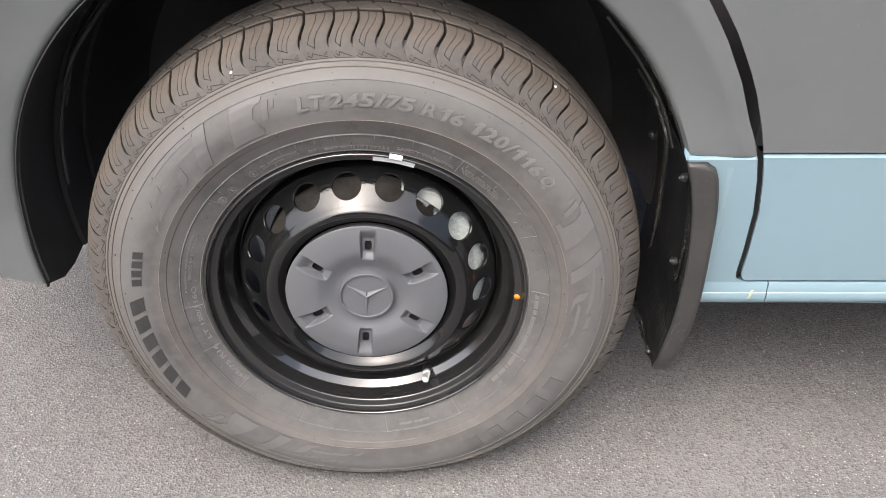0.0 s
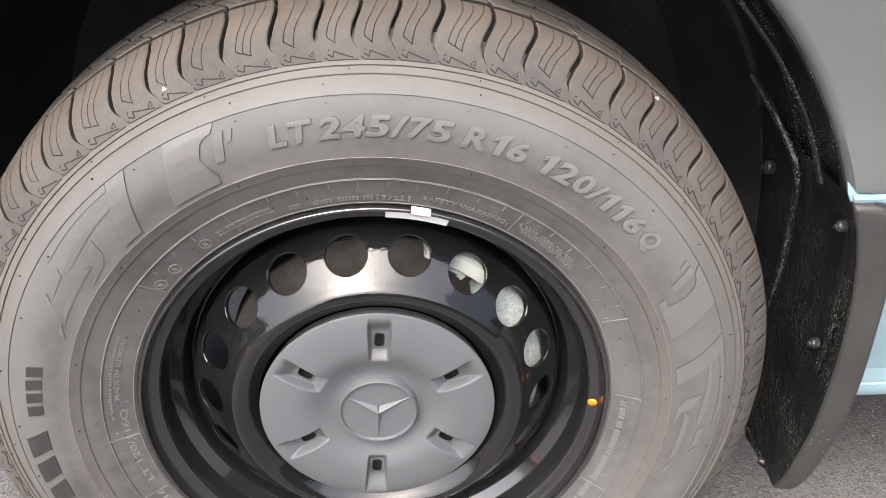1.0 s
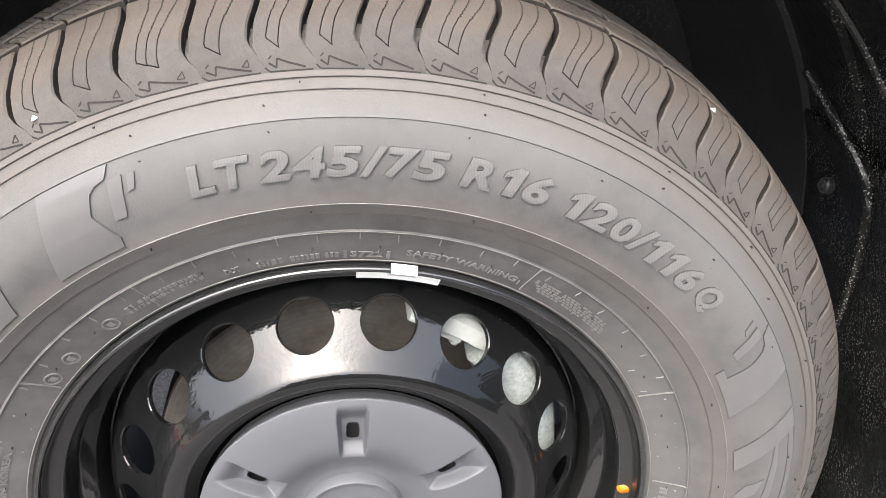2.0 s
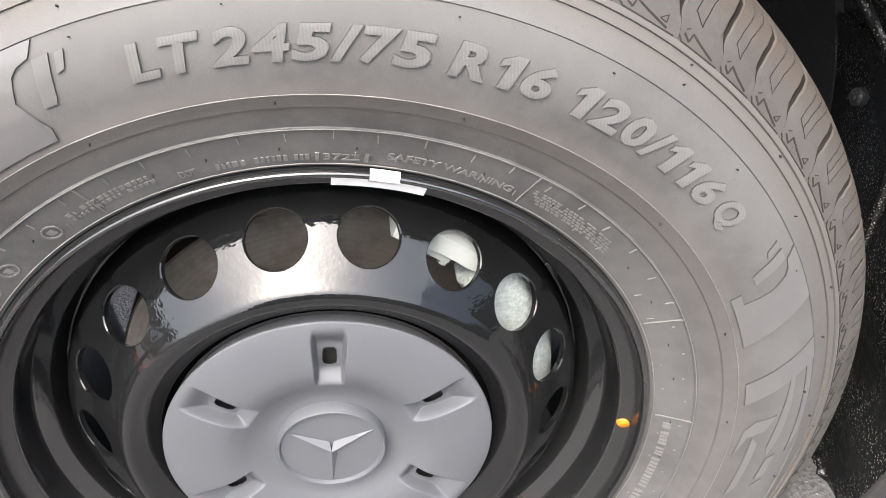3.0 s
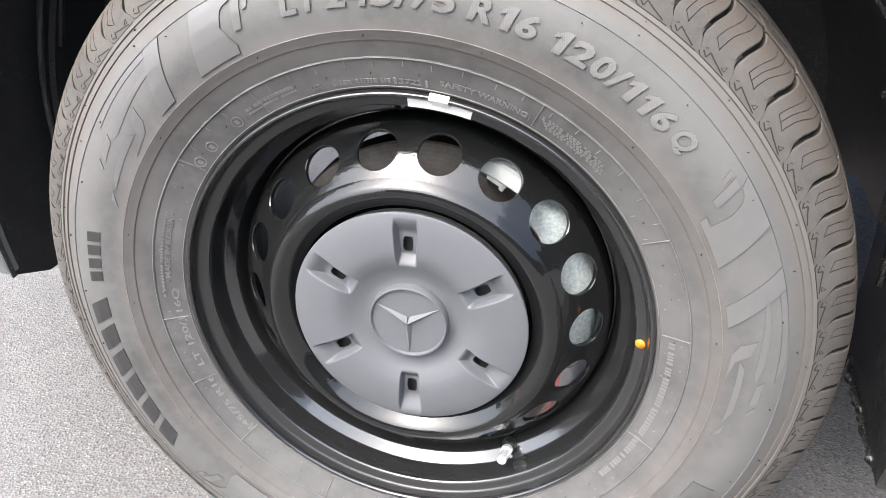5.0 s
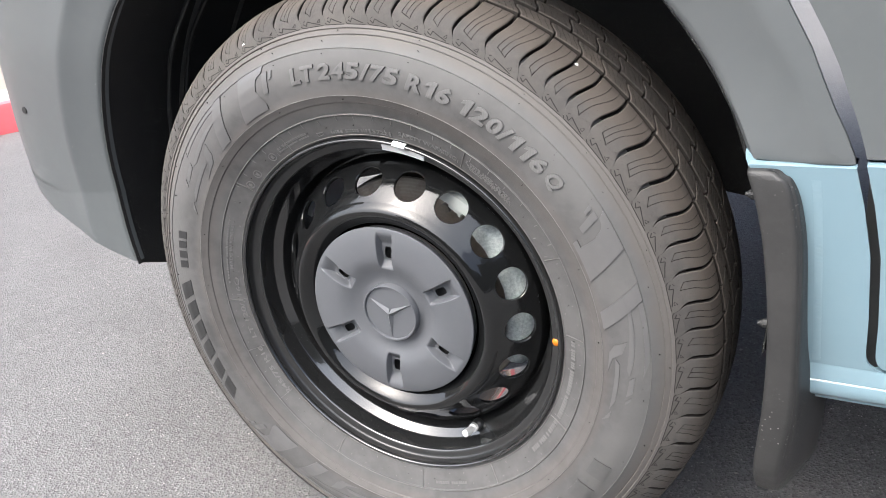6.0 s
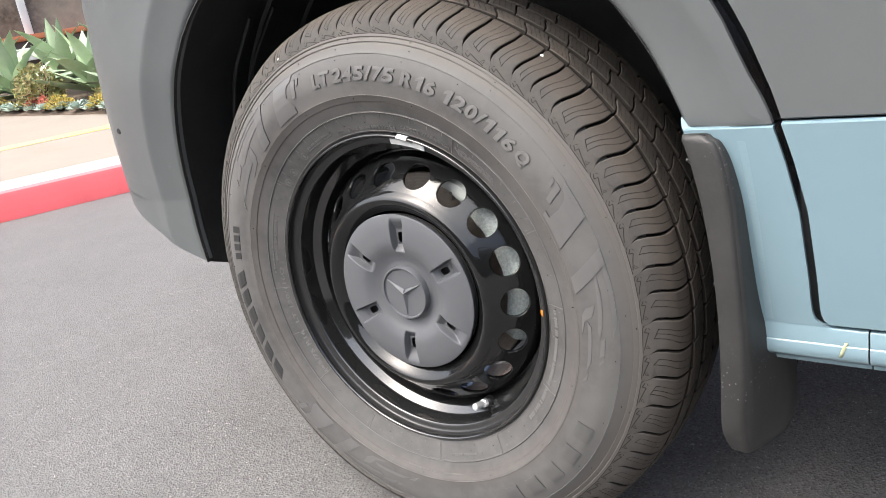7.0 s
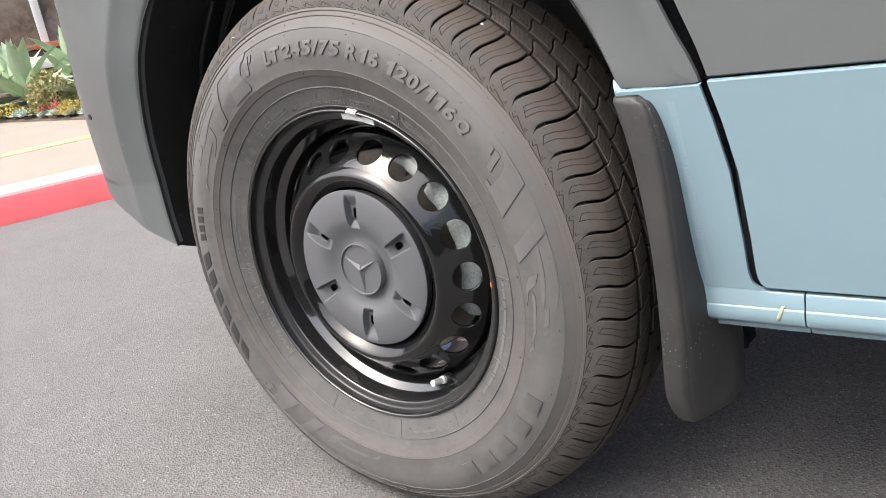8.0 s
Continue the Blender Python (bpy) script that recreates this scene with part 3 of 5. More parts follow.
def shoulder_block(start, wide, y0, y1):
    """A shoulder block: two or three cuts that are straight below and zigzag above, joined by a slanted cut at their foot."""
    cuts = 3 if wide > 5.7 else 2
    foot = [0.29, 0.52] if cuts == 2 else [0.29, 0.44, 0.60]
    head = [0.41, 0.74] if cuts == 2 else [0.38, 0.62, 0.86]
    half = 0.00034 / (0.0066 * wide)
    cols = [(0.0, -1, 0), (0.035, -1, 0)]
    for k in range(cuts):
        cols += [(k, k, -1), (k, k, 0), (k, k, 1)]
    cols += [(0.965, -1, 0), (1.0, -1, 0)]
    link = 0.235
    grid = [0, 0.05, 0.10, 0.14, 0.18, 0.205, link - 0.006, link, link + 0.006, 0.27, 0.31, 0.36, 0.41, 0.46] + [0.50 + 0.44 * k / 24 for k in range(25)] + [0.965, 1.0]
    flip = y0 > 0
    top, deep = [], []
    for i, t in enumerate(grid):
        bend = shoulder_bend(t) * (-1 if flip else 1)
        grip = 0.004 + 0.094 * soft_step(t, 0.11, 0.32) - 0.016 * soft_step(t, 0.55, 0.95)
        lean = soft_step(t, 0.2, 1.05)
        zig = (0.014 if i % 2 else -0.014) if 0.49 < t < 0.95 else 0.0
        row, low = [], []
        for c, cut, side in cols:
            tt, dd = t, 0.0
            if cut >= 0:
                u = foot[cut] + (head[cut] - foot[cut]) * lean + zig + side * half
                inside = t > link - 0.001 and t < 0.99
                tt = t - 0.075 * ((foot[cut] - foot[0]) / (foot[-1] - foot[0]) - 0.35) * max(0.0, 1 - abs(t - link) / 0.16)
                if inside and side == 0:
                    dd = 0.0016
                if t == link and not (cut == 0 and side < 0) and not (cut == cuts - 1 and side > 0):
                    dd = 0.0014
            else:
                u = c
                dd = 0.0009 * soft_step(t, 0.16, 0.3) if c in (0.0, 1.0) else 0.0
            a = start + wide * (grip / 2 + (1 - grip) * u) + bend
            back = (lambda k: 1 - k) if flip else (lambda k: k)
            row.append(on_tread(y0, y1, back(tt), a, -dd - (0.0008 if i == len(grid) - 1 else 0.0)))
            low.append(on_tread(y0, y1, back(t), a, -0.010))
        top.append(row)
        deep.append(low)
    # faces of the cuts take the dark colour that paints their shade
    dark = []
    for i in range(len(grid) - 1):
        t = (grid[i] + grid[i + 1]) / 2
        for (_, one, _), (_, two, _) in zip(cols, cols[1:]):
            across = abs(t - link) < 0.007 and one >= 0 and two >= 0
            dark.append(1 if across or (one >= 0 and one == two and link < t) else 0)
    return top, deep, dark


def rib_block(start, wide, y0, y1, offset, shear, sipes, gap):
    """A block of an inner row, slanted round the tyre, with zigzag cuts."""
    half = 0.00036 / (0.0067 * wide)
    cols = [(0.0, 0.0009, -1), (0.03, 0.0, -1)]
    for k in range(sipes):
        c = (k + 0.8) / (sipes + 0.6)
        cols += [(c - half, 0.0, k), (c, 0.0017, k), (c + half, 0.0, k)]
    cols += [(0.97, 0.0, -1), (1.0, 0.0009, -1)]
    grid = [0, 0.04] + [0.07 + 0.86 * k / 14 for k in range(15)] + [0.96, 1.0]
    top, deep, dark = [], [], []
    for i, t in enumerate(grid):
        bend = offset + shear * t + 0.16 * math.sin(t * math.pi * 2)
        zig = 0.020 if i % 2 else -0.020
        row, low = [], []
        for c, d, cut in cols:
            a = start + wide * (gap / 2 + (1 - gap) * (c + (zig if cut >= 0 else 0))) + bend
            dd = d if cut < 0 or 0.05 < t < 0.95 else 0.0
            # the corners of the block stand a little askew, so that the long grooves zigzag
            tt = t + 0.12 * (c - 0.5) * abs(2 * t - 1)
            row.append(on_tread(y0, y1, tt, a, -dd - (0.0009 if i in (0, len(grid) - 1) else 0.0)))
            low.append(on_tread(y0, y1, t, a, -0.010))
        top.append(row)
        deep.append(low)
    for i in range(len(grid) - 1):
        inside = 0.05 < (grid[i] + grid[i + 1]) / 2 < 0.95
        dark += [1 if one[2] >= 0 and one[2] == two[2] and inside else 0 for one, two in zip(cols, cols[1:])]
    return top, deep, dark


def block_mesh(top, deep, dark):
    n, w = len(top[0]), len(top)
    v = [p for row in top for p in row] + [p for row in deep for p in row]
    f = [(i * n + j, i * n + j + 1, (i + 1) * n + j + 1, (i + 1) * n + j) for i in range(w - 1) for j in range(n - 1)]
    edge = [*range(n), *(i * n + n - 1 for i in range(1, w)), *((w - 1) * n + j for j in range(n - 2, -1, -1)), *(i * n for i in range(w - 2, 0, -1))]
    f += [(a, b, w * n + b, w * n + a) for a, b in zip(edge, edge[1:] + edge[:1])]
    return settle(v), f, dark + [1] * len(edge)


def tread():
    far, far_dark = ([], []), []
    for start, wide in pitches():
        rows = [block_mesh(*shoulder_block(start, wide, -0.1512, -0.0995)), block_mesh(*rib_block(start, wide, -0.0938, -0.0722, 0.25, -2.2, 4, 0.085)),
                block_mesh(*rib_block(start, wide, -0.0648, -0.0375, 1.3, -2.0, 4, 0.085)), block_mesh(*rib_block(start, wide, -0.0315, 0.0065, 0.6, -2.4, 4, 0.08))]
        for verts, faces, dark in rows:
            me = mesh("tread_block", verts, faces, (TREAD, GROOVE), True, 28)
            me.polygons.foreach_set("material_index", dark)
            piece("tread_block", me, wheel)
        verts, faces, dark = block_mesh(*shoulder_block(start + 2.4, wide, 0.0115, 0.0632))
        far = join(far, (verts, faces))
        far_dark += dark
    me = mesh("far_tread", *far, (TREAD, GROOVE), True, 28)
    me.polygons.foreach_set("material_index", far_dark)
    tagged(piece("far_tread", me, wheel, "dusty blocks of the inner tread shoulder"), kind="stuff")


tread()


def shoulder_strokes():
    """Small angular strokes at the foot of the shoulder blocks."""
    v, f = [], []

    def stroke(points, size):
        for (a, t), (b, u) in zip(points, points[1:]):
            x, z = (b - a) * 6.3, (u - t) * 66.0
            k = size * 0.5 / max(0.01, math.hypot(x, z))
            da, dt = -z * k / 6.3, x * k / 66.0
            o = len(v)
            for lift in (0.0003, -0.0006):
                v.extend(on_tread(-0.1512, -0.0965, q, p, lift) for p, q in ((a + da, t + dt), (a - da, t - dt), (b - da, u - dt), (b + da, u + dt)))
            f.extend([(o, o + 1, o + 2, o + 3), (o + 7, o + 6, o + 5, o + 4)] + [(o + k, o + 4 + k, o + 4 + (k + 1) % 4, o + (k + 1) % 4) for k in range(4)])

    for start, wide in pitches():
        k = wide / 4.94
        a = start + 0.45
        stroke([(a - 0.1, 0.040), (a + 0.35 * k, 0.008), (a + 4.5 * k, 0.006)], 0.8)
        stroke([(a + 0.3 * k, 0.070), (a + 1.0 * k, 0.034), (a + 1.12 * k, 0.098), (a + 2.2 * k, 0.064), (a + 3.8 * k, 0.026)], 0.95)
        stroke([(a + 0.32 * k, 0.098), (a + 0.62 * k, 0.120)], 0.6)
        if k > 1.02:
            stroke([(a + 3.1 * k, 0.066), (a + 3.6 * k, 0.112), (a + 3.65 * k, 0.058), (a + 3.1 * k, 0.066)], 0.5)
    return settle(v), f


tagged(piece("shoulder_relief", mesh("shoulder_relief", *shoulder_strokes(), OUTLINE, False), wheel, "small angular relief below the tread"), kind="stuff")


def raised(name, shapes, mat, label, height=0.0006, step=1.2):
    """Thin plates on the sidewall, from outlines of (degrees clockwise from the top, radius)."""
    v, f = [], []
    for shape in shapes:
        line = []
        for (a, r), (b, s) in zip(shape, shape[1:] + shape[:1]):
            n = max(1, round(abs(b - a) / step), round(abs(s - r) / 0.006))
            line += [(a + (b - a) * k / n, r + (s - r) * k / n) for k in range(n)]
        o, n = len(v), len(line)
        v += [on_side(r, a, height) for a, r in line] + [on_side(r, a, -0.001) for a, r in line]
        f.append(tuple(range(o, o + n)))
        f += [(o + k, o + n + k, o + n + (k + 1) % n, o + (k + 1) % n) for k in range(n)]
    me = bpy.data.meshes.new(name)
    bm = bmesh.new()
    made = [bm.verts.new(p) for p in settle(v)]
    for q in f:
        bm.faces.new([made[i] for i in q])
    bmesh.ops.triangulate(bm, faces=[q for q in bm.faces if len(q.verts) > 4])
    bmesh.ops.recalc_face_normals(bm, faces=bm.faces)
    bm.to_mesh(me)
    bm.free()
    me.materials.append(mat)
    return piece(name, me, wheel, label)


def raised_each(name, shapes, mat, label, height):
    """Broader plates, each a piece of its own, that follow the sidewall's curve."""
    for shape in shapes:
        bm = bmesh.new()
        bm.faces.new([bm.verts.new((a * 0.005, r, 0)) for a, r in shape])
        bmesh.ops.triangulate(bm, faces=bm.faces)
        for _ in range(4):
            long = [e for e in bm.edges if e.calc_length() > 0.0035]
            if not long:
                break
            bmesh.ops.subdivide_edges(bm, edges=long, cuts=1)
            bmesh.ops.triangulate(bm, faces=bm.faces)
        rim = [e for e in bm.edges if e.is_boundary]
        wall = bmesh.ops.extrude_edge_only(bm, edges=rim)["geom"]
        low = {v for v in wall if isinstance(v, bmesh.types.BMVert)}
        verts = list(bm.verts)
        for v, p in zip(verts, settle([on_side(v.co.y, v.co.x / 0.005, -0.001 if v in low else height) for v in verts])):
            v.co = p
        for q in bm.faces:
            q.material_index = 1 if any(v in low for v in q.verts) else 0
        bmesh.ops.recalc_face_normals(bm, faces=bm.faces)
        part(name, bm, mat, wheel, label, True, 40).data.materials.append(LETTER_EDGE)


def plank(a0, a1, r0, r1, lean=0.0):
    """A band across the sidewall; lean: degrees by which its outer end lies further round."""
    return [(a0, r0), (a1, r0), (a1 + lean, r1), (a0 + lean, r1)]


def glyphs(words, offset):
    """The built-in font's outline of some words, as points, faces and extents."""
    curve = bpy.data.curves.new("lettering", "FONT")
    curve.body, curve.extrude, curve.offset, curve.resolution_u = words, 1.0, offset, 3
    ob = bpy.data.objects.new("lettering", curve)
    me = bpy.data.meshes.new_from_object(ob)
    bpy.data.objects.remove(ob)
    points = [tuple(p.co) for p in me.vertices]
    faces = [tuple(p.vertices) for p in me.polygons]
    bpy.data.meshes.remove(me)
    return points, faces, min(p[0] for p in points), max(p[0] for p in points)


def sidewall_text(words, a0, a1, base, tall, mat, label, height=0.0013):
    """Raised words, tops outward, from a0 to a1 degrees clockwise from the top."""
    points, faces, x0, x1 = glyphs(words, 0.012)
    verts = [on_side(base + tall * y / 0.73, a0 + (a1 - a0) * (x - x0) / (x1 - x0), height if z > 0 else -0.001) for x, y, z in points]
    return piece("lettering", mesh("lettering", verts, faces, mat, False), wheel, label)


def finer(points, faces):
    """The same shape in small triangles, so that it can follow a curved surface."""
    bm = bmesh.new()
    made = [bm.verts.new(p) for p in points]
    for q in faces:
        if len(set(q)) > 2:
            bm.faces.new([made[k] for k in q])
    bmesh.ops.remove_doubles(bm, verts=bm.verts, dist=0.0004)
    bmesh.ops.triangulate(bm, faces=bm.faces)
    for _ in range(4):
        long = [e for e in bm.edges if (e.verts[0].co.xy - e.verts[1].co.xy).length > 0.13]
        if not long:
            break
        bmesh.ops.subdivide_edges(bm, edges=long, cuts=1)
        bmesh.ops.triangulate(bm, faces=bm.faces)
    bm.verts.index_update()
    out = [tuple(p.co) for p in bm.verts], [tuple(p.index for p in q.verts) for q in bm.faces]
    bm.free()
    return out


def sidewall_signs(signs, base, tall, mat, label, height):
    """Raised broad signs in a row, each with its own place: (sign, from, to) in degrees; they lean a little."""
    v, f, side = [], [], []
    for sign, a0, a1 in signs:
        points, faces, x0, x1 = glyphs(sign, 0.028 if sign == "4" else 0.040)
        if sign == "1":
            # a broad stem with a flag
            line = [(0.40, 0.0), (1.0, 0.0), (1.0, 1.0), (0.55, 1.0), (0.0, 0.80), (0.0, 0.60), (0.40, 0.70)]
            points = [(x, y, z) for z in (1.0, -1.0) for x, y in line]
            faces, x0, x1 = [(0, 1, 2, 3, 6), (3, 4, 5, 6)] + [(k, 7 + k, 7 + (k + 1) % 7, (k + 1) % 7) for k in range(7)], 0.0, 1.0
        points, faces = finer(points, faces)
        y0, y1 = min(p[1] for p in points), max(p[1] for p in points)
        o = len(v)
        for x, y, z in points:
            t = (y - y0) / (y1 - y0) if sign != "Q" else (y - y0) / (y1 - y0) * 1.08 - 0.08
            lean = 0.7 * (t - 0.5)
            v.append(on_side(base + tall * t, a0 + (a1 - a0) * (x - x0) / (x1 - x0) + lean, height if z > 0 else -0.001))
        f += [tuple(k + o for k in q) for q in faces]
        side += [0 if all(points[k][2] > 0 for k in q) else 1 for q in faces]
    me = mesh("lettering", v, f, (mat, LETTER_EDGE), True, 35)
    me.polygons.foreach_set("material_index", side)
    return piece("lettering", me, wheel, label)


for signs in ([("L", -11.9, -9.3), ("T", -9.2, -5.9)], [("2", -4.7, -1.6), ("4", -1.4, 1.8), ("5", 2.1, 5.2), ("/", 5.5, 7.6), ("7", 7.8, 10.8), ("5", 10.9, 14.1)], [("R", 16.1, 19.6), ("1", 20.1, 22.2), ("6", 22.8, 25.8)],
              [("1", 28.0, 30.1), ("2", 30.8, 34.0), ("0", 34.3, 37.2), ("/", 37.3, 39.3), ("1", 39.7, 41.7), ("1", 42.6, 44.6), ("6", 45.3, 48.2), ("Q", 49.2, 52.5)]):
    sidewall_signs(signs, 0.2930, 0.0172, RUBBER_LETTER, "raised tyre size lettering", 0.0015)
sidewall_text("MADE IN KOREA", -80.8, -64.5, 0.2365, 0.0044, RUBBER_LETTER, "small raised lettering", 0.0006)
sidewall_text("SAFETY WARNING", 12.5, 30.3, 0.2310, 0.0050, RUBBER_LETTER, "small raised lettering", 0.0006)
sidewall_text("245/75 R16", -128.6, -109.6, 0.2320, 0.0056, RUBBER_LETTER, "small raised lettering", 0.0006)
sidewall_text("LT 120/116Q", -106.2, -83.8, 0.2320, 0.0056, RUBBER_LETTER, "small raised lettering", 0.0006)
sidewall_text("DOT", -14.4, -12.2, 0.2290, 0.0045, RUBBER_LETTER, "small raised lettering", 0.0006)
sidewall_text("3722", 4.2, 9.0, 0.2278, 0.0046, RUBBER_LETTER, "small raised date lettering", 0.0006)

# maker's and model names as plain bars
raised_each("name_bar", [plank(a, a + 4.3, 0.2955, 0.3155, -2.2) for a in (-118.5, -112.7, -106.9, -101.1, -95.3, -89.5)], RUBBER_DARK, "smooth dark raised bars", 0.0009)
raised_each("name_bar", [plank(a, a + 2.0, 0.2955, 0.3085, -0.6) for a in (-81.6, -78.8, -76.0, -73.2)], RUBBER_DARK, "small smooth raised bars", 0.0008)
raised_each("name_bar", [plank(a, a + 4.4, 0.2915, 0.3125, 0) for a in (116.8, 124.6, 132.6, 140.4, 148.0)], NAME_RUBBER, "faint raised bars", 0.0014)
# one ornament of slanted plates, placed three times round the sidewall
SLABS = [[(59.3, 0.3071), (58.5, 0.3084), (57.9, 0.3160), (58.7, 0.3156)], [(62.1, 0.2953), (60.8, 0.2952), (60.5, 0.298), (59.2, 0.3164), (60.7, 0.3160)],
         [(63.3, 0.2790), (62.9, 0.2855), (64.6, 0.285), (64.0, 0.3025), (62.9, 0.3129), (62.1, 0.3157), (60.9, 0.3172), (60.0, 0.3236), (67.6, 0.3236), (72.1, 0.2790)],
         [(79.3, 0.2790), (74.2, 0.3236), (77.6, 0.3236), (79.6, 0.3077), (83.4, 0.2790)]]
STRIPS = [[(79.7, 0.3079), (79.2, 0.3109), (84.2, 0.3104), (90.0, 0.3075), (93.5, 0.303), (92.0, 0.3005), (88.0, 0.3030), (83.3, 0.3061)], [(78.3, 0.3191), (77.8, 0.3234), (83.0, 0.3236), (90.0, 0.3226), (93.4, 0.317), (88.0, 0.3185), (83.5, 0.3191)],
          [(88.6, 0.282), (86.8, 0.2884), (85.8, 0.3015), (88.5, 0.296), (90.0, 0.2850), (93.9, 0.279)], [(89.9, 0.2885), (91.2, 0.2930), (100.2, 0.2911), (102.6, 0.2862), (98.6, 0.2868)],
          [(106.2, 0.2815), (103.7, 0.2873), (103.0, 0.2886), (104.8, 0.2885)], [(94.2, 0.3035), (93.4, 0.3090), (97.3, 0.3075), (98.3, 0.3015)], [(99.6, 0.3014), (98.3, 0.3073), (99.1, 0.3066), (100.2, 0.3022)]]
for turn, way in ((0.0, 1), (41.6, -1), (-70.0, -1)):
    for shapes in (SLABS, STRIPS):
        raised_each("ornament_plate", [[(turn + a * way, r) for a, r in shape] for shape in shapes], RUBBER_SMOOTH, "smooth slanted ornament plates", 0.0012 if shapes is SLABS else 0.0006)


def mould_marks():
    """Short radial ribs, vent stubs and longer radial lines on the bead."""
    shapes = []
    rng = random.Random(3)
    for k in range(64):
        a = k * 5.625 + rng.uniform(-0.4, 0.4)
        r = 0.2425 + (0.0015 if k % 2 else 0.0)
        upper = k < 12 or k > 54
        tall = 0.0050 if upper else rng.uniform(0.0006, 0.0016)
        shapes.append(plank(a - 0.06, a + 0.06, r, r + tall, rng.uniform(-0.15, 0.15)))
        if k % 3:
            b = a + 2.8
            shapes.append(plank(b - 0.05, b + 0.05, 0.2300, 0.2300 + (0.0040 if upper else rng.uniform(0.0005, 0.0020)), rng.uniform(-0.15, 0.15)))
    for a in (66.0, 88.5, 117.0, 149.0, 176.0, 207.0, 232.0, 250.0, 268.0, 311.0, 334.0, 32.0):
        shapes.append(plank(a - 0.06, a + 0.06, 0.2270, 0.2500, rng.uniform(-0.3, 0.3)))
    return shapes


tagged(raised("mould_flash", mould_marks(), FLASH, "short raised ribs and stubs", 0.0009), kind="stuff")


def vent_stubs():
    """Short rubber hairs left by the mould's vents."""
    rng = random.Random(31)
    shapes = []
    for n, r in ((22, 0.3190), (20, 0.3312), (20, 0.3405), (16, 0.2700), (40, 0.2370)):
        for k in range(n):
            a = 360 / n * (k + rng.uniform(-0.2, 0.2))
            shapes.append(plank(a - 0.065, a + 0.065, r, r + 0.0007, rng.uniform(-0.1, 0.1)))
    return shapes


tagged(raised("vent_stub", vent_stubs(), OUTLINE, "short dark vent hairs", 0.0016), kind="stuff")


def small_print():
    """Lines of print too small to read, as broken bars."""
    rng = random.Random(8)
    shapes = []
    for a0, a1, r0, r1 in ((-9.6, -6.2, 0.2282, 0.2320), (-4.6, 2.0, 0.2282, 0.2320), (3.2, 3.5, 0.2270, 0.2330), (9.6, 9.9, 0.2270, 0.2330), (-30.0, -18.0, 0.2360, 0.2385), (-30.0, -18.0, 0.2325, 0.2345), (33.0, 47.0, 0.2395, 0.2405), (33.0, 47.5, 0.2375, 0.2386), (33.5, 48.0, 0.2355, 0.2366),
                           (34.0, 48.5, 0.2335, 0.2346), (34.5, 49.0, 0.2315, 0.2326), (90.0, 131.0, 0.2330, 0.2382), (-86.0, -63.0, 0.2425, 0.2445), (160.0, 171.0, 0.2400, 0.2430)):
        a = a0
        while a < a1:
            w = rng.uniform(0.35, 0.75)
            shapes.append(plank(a, a + w, r0, r1))
            a += w + (0.9 if rng.random() < 0.14 else 0.3)
    for a, r in ((-33.5, 0.2345), (-42.5, 0.2345), (-47.5, 0.2345)):
        for k in range(12):
            b, c = 2 * math.pi * k / 12, 2 * math.pi * (k + 1) / 12
            shapes.append([(a + 1.35 * math.sin(b), r + 0.0052 * math.cos(b)), (a + 1.35 * math.sin(c), r + 0.0052 * math.cos(c)), (a + 1.1 * math.sin(c), r + 0.0042 * math.cos(c)), (a + 1.1 * math.sin(b), r + 0.0042 * math.cos(b))])
        shapes.append(plank(a - 0.5, a + 0.4, r - 0.002, r + 0.002))
    return shapes


tagged(raised("small_print", small_print(), RUBBER_LETTER, "raised print too small to read", 0.0007), kind="stuff")


def rim_tape():
    """A white weight tape on the flange with a clip over its edge."""
    v, f = [], []
    n = 14
    for out in (0.0012, -0.001):
        for k in range(n + 1):
            a = radians(5.2 + 14.6 * k / n)
            for r, y in ((0.2054, -0.1297), (0.2092, -0.1311), (0.2130, -0.1324)):
                v.append((r * math.sin(a), y - out, r * math.cos(a)))
    m = 3 * (n + 1)
    for k in range(n):
        for j in range(2):
            q = (k * 3 + j, k * 3 + j + 1, k * 3 + j + 4, k * 3 + j + 3)
            f += [q, tuple(m + i for i in reversed(q))]
    rim = [k * 3 for k in range(n + 1)] + [n * 3 + 1, n * 3 + 2] + [k * 3 + 2 for k in range(n - 1, -1, -1)] + [1]
    f += [(a, b, m + b, m + a) for a, b in zip(rim, rim[1:] + rim[:1])]
    tape = piece("balance_weight", mesh("balance_weight", v, f, WHITE, True, 40), wheel, "white balance weight strip on the rim flange")
    v, f = [], []
    line = [(0.2100, -0.1330), (0.2148, -0.1385), (0.2166, -0.1442), (0.2188, -0.1462), (0.2212, -0.1448), (0.2230, -0.1410)]
    for a in (10.6, 12.7, 14.8):
        a = radians(a)
        v += [(r * math.sin(a), y, r * math.cos(a)) for r, y in line] + [((r - 0.001) * math.sin(a), y + 0.001, (r - 0.001) * math.cos(a)) for r, y in line]
    for s in range(2):
        for k in range(5):
            f += [(s * 12 + k, s * 12 + k + 1, s * 12 + k + 13, s * 12 + k + 12), (s * 12 + 6 + k, s * 12 + 18 + k, s * 12 + 19 + k, s * 12 + 7 + k)]
    for k in range(5):
        f += [(k, k + 6, k + 7, k + 1), (24 + k, 25 + k, 31 + k, 30 + k)]
    piece("weight_clip", mesh("weight_clip", v, f, WHITE, True, 40), wheel, "white clip over the rim edge")


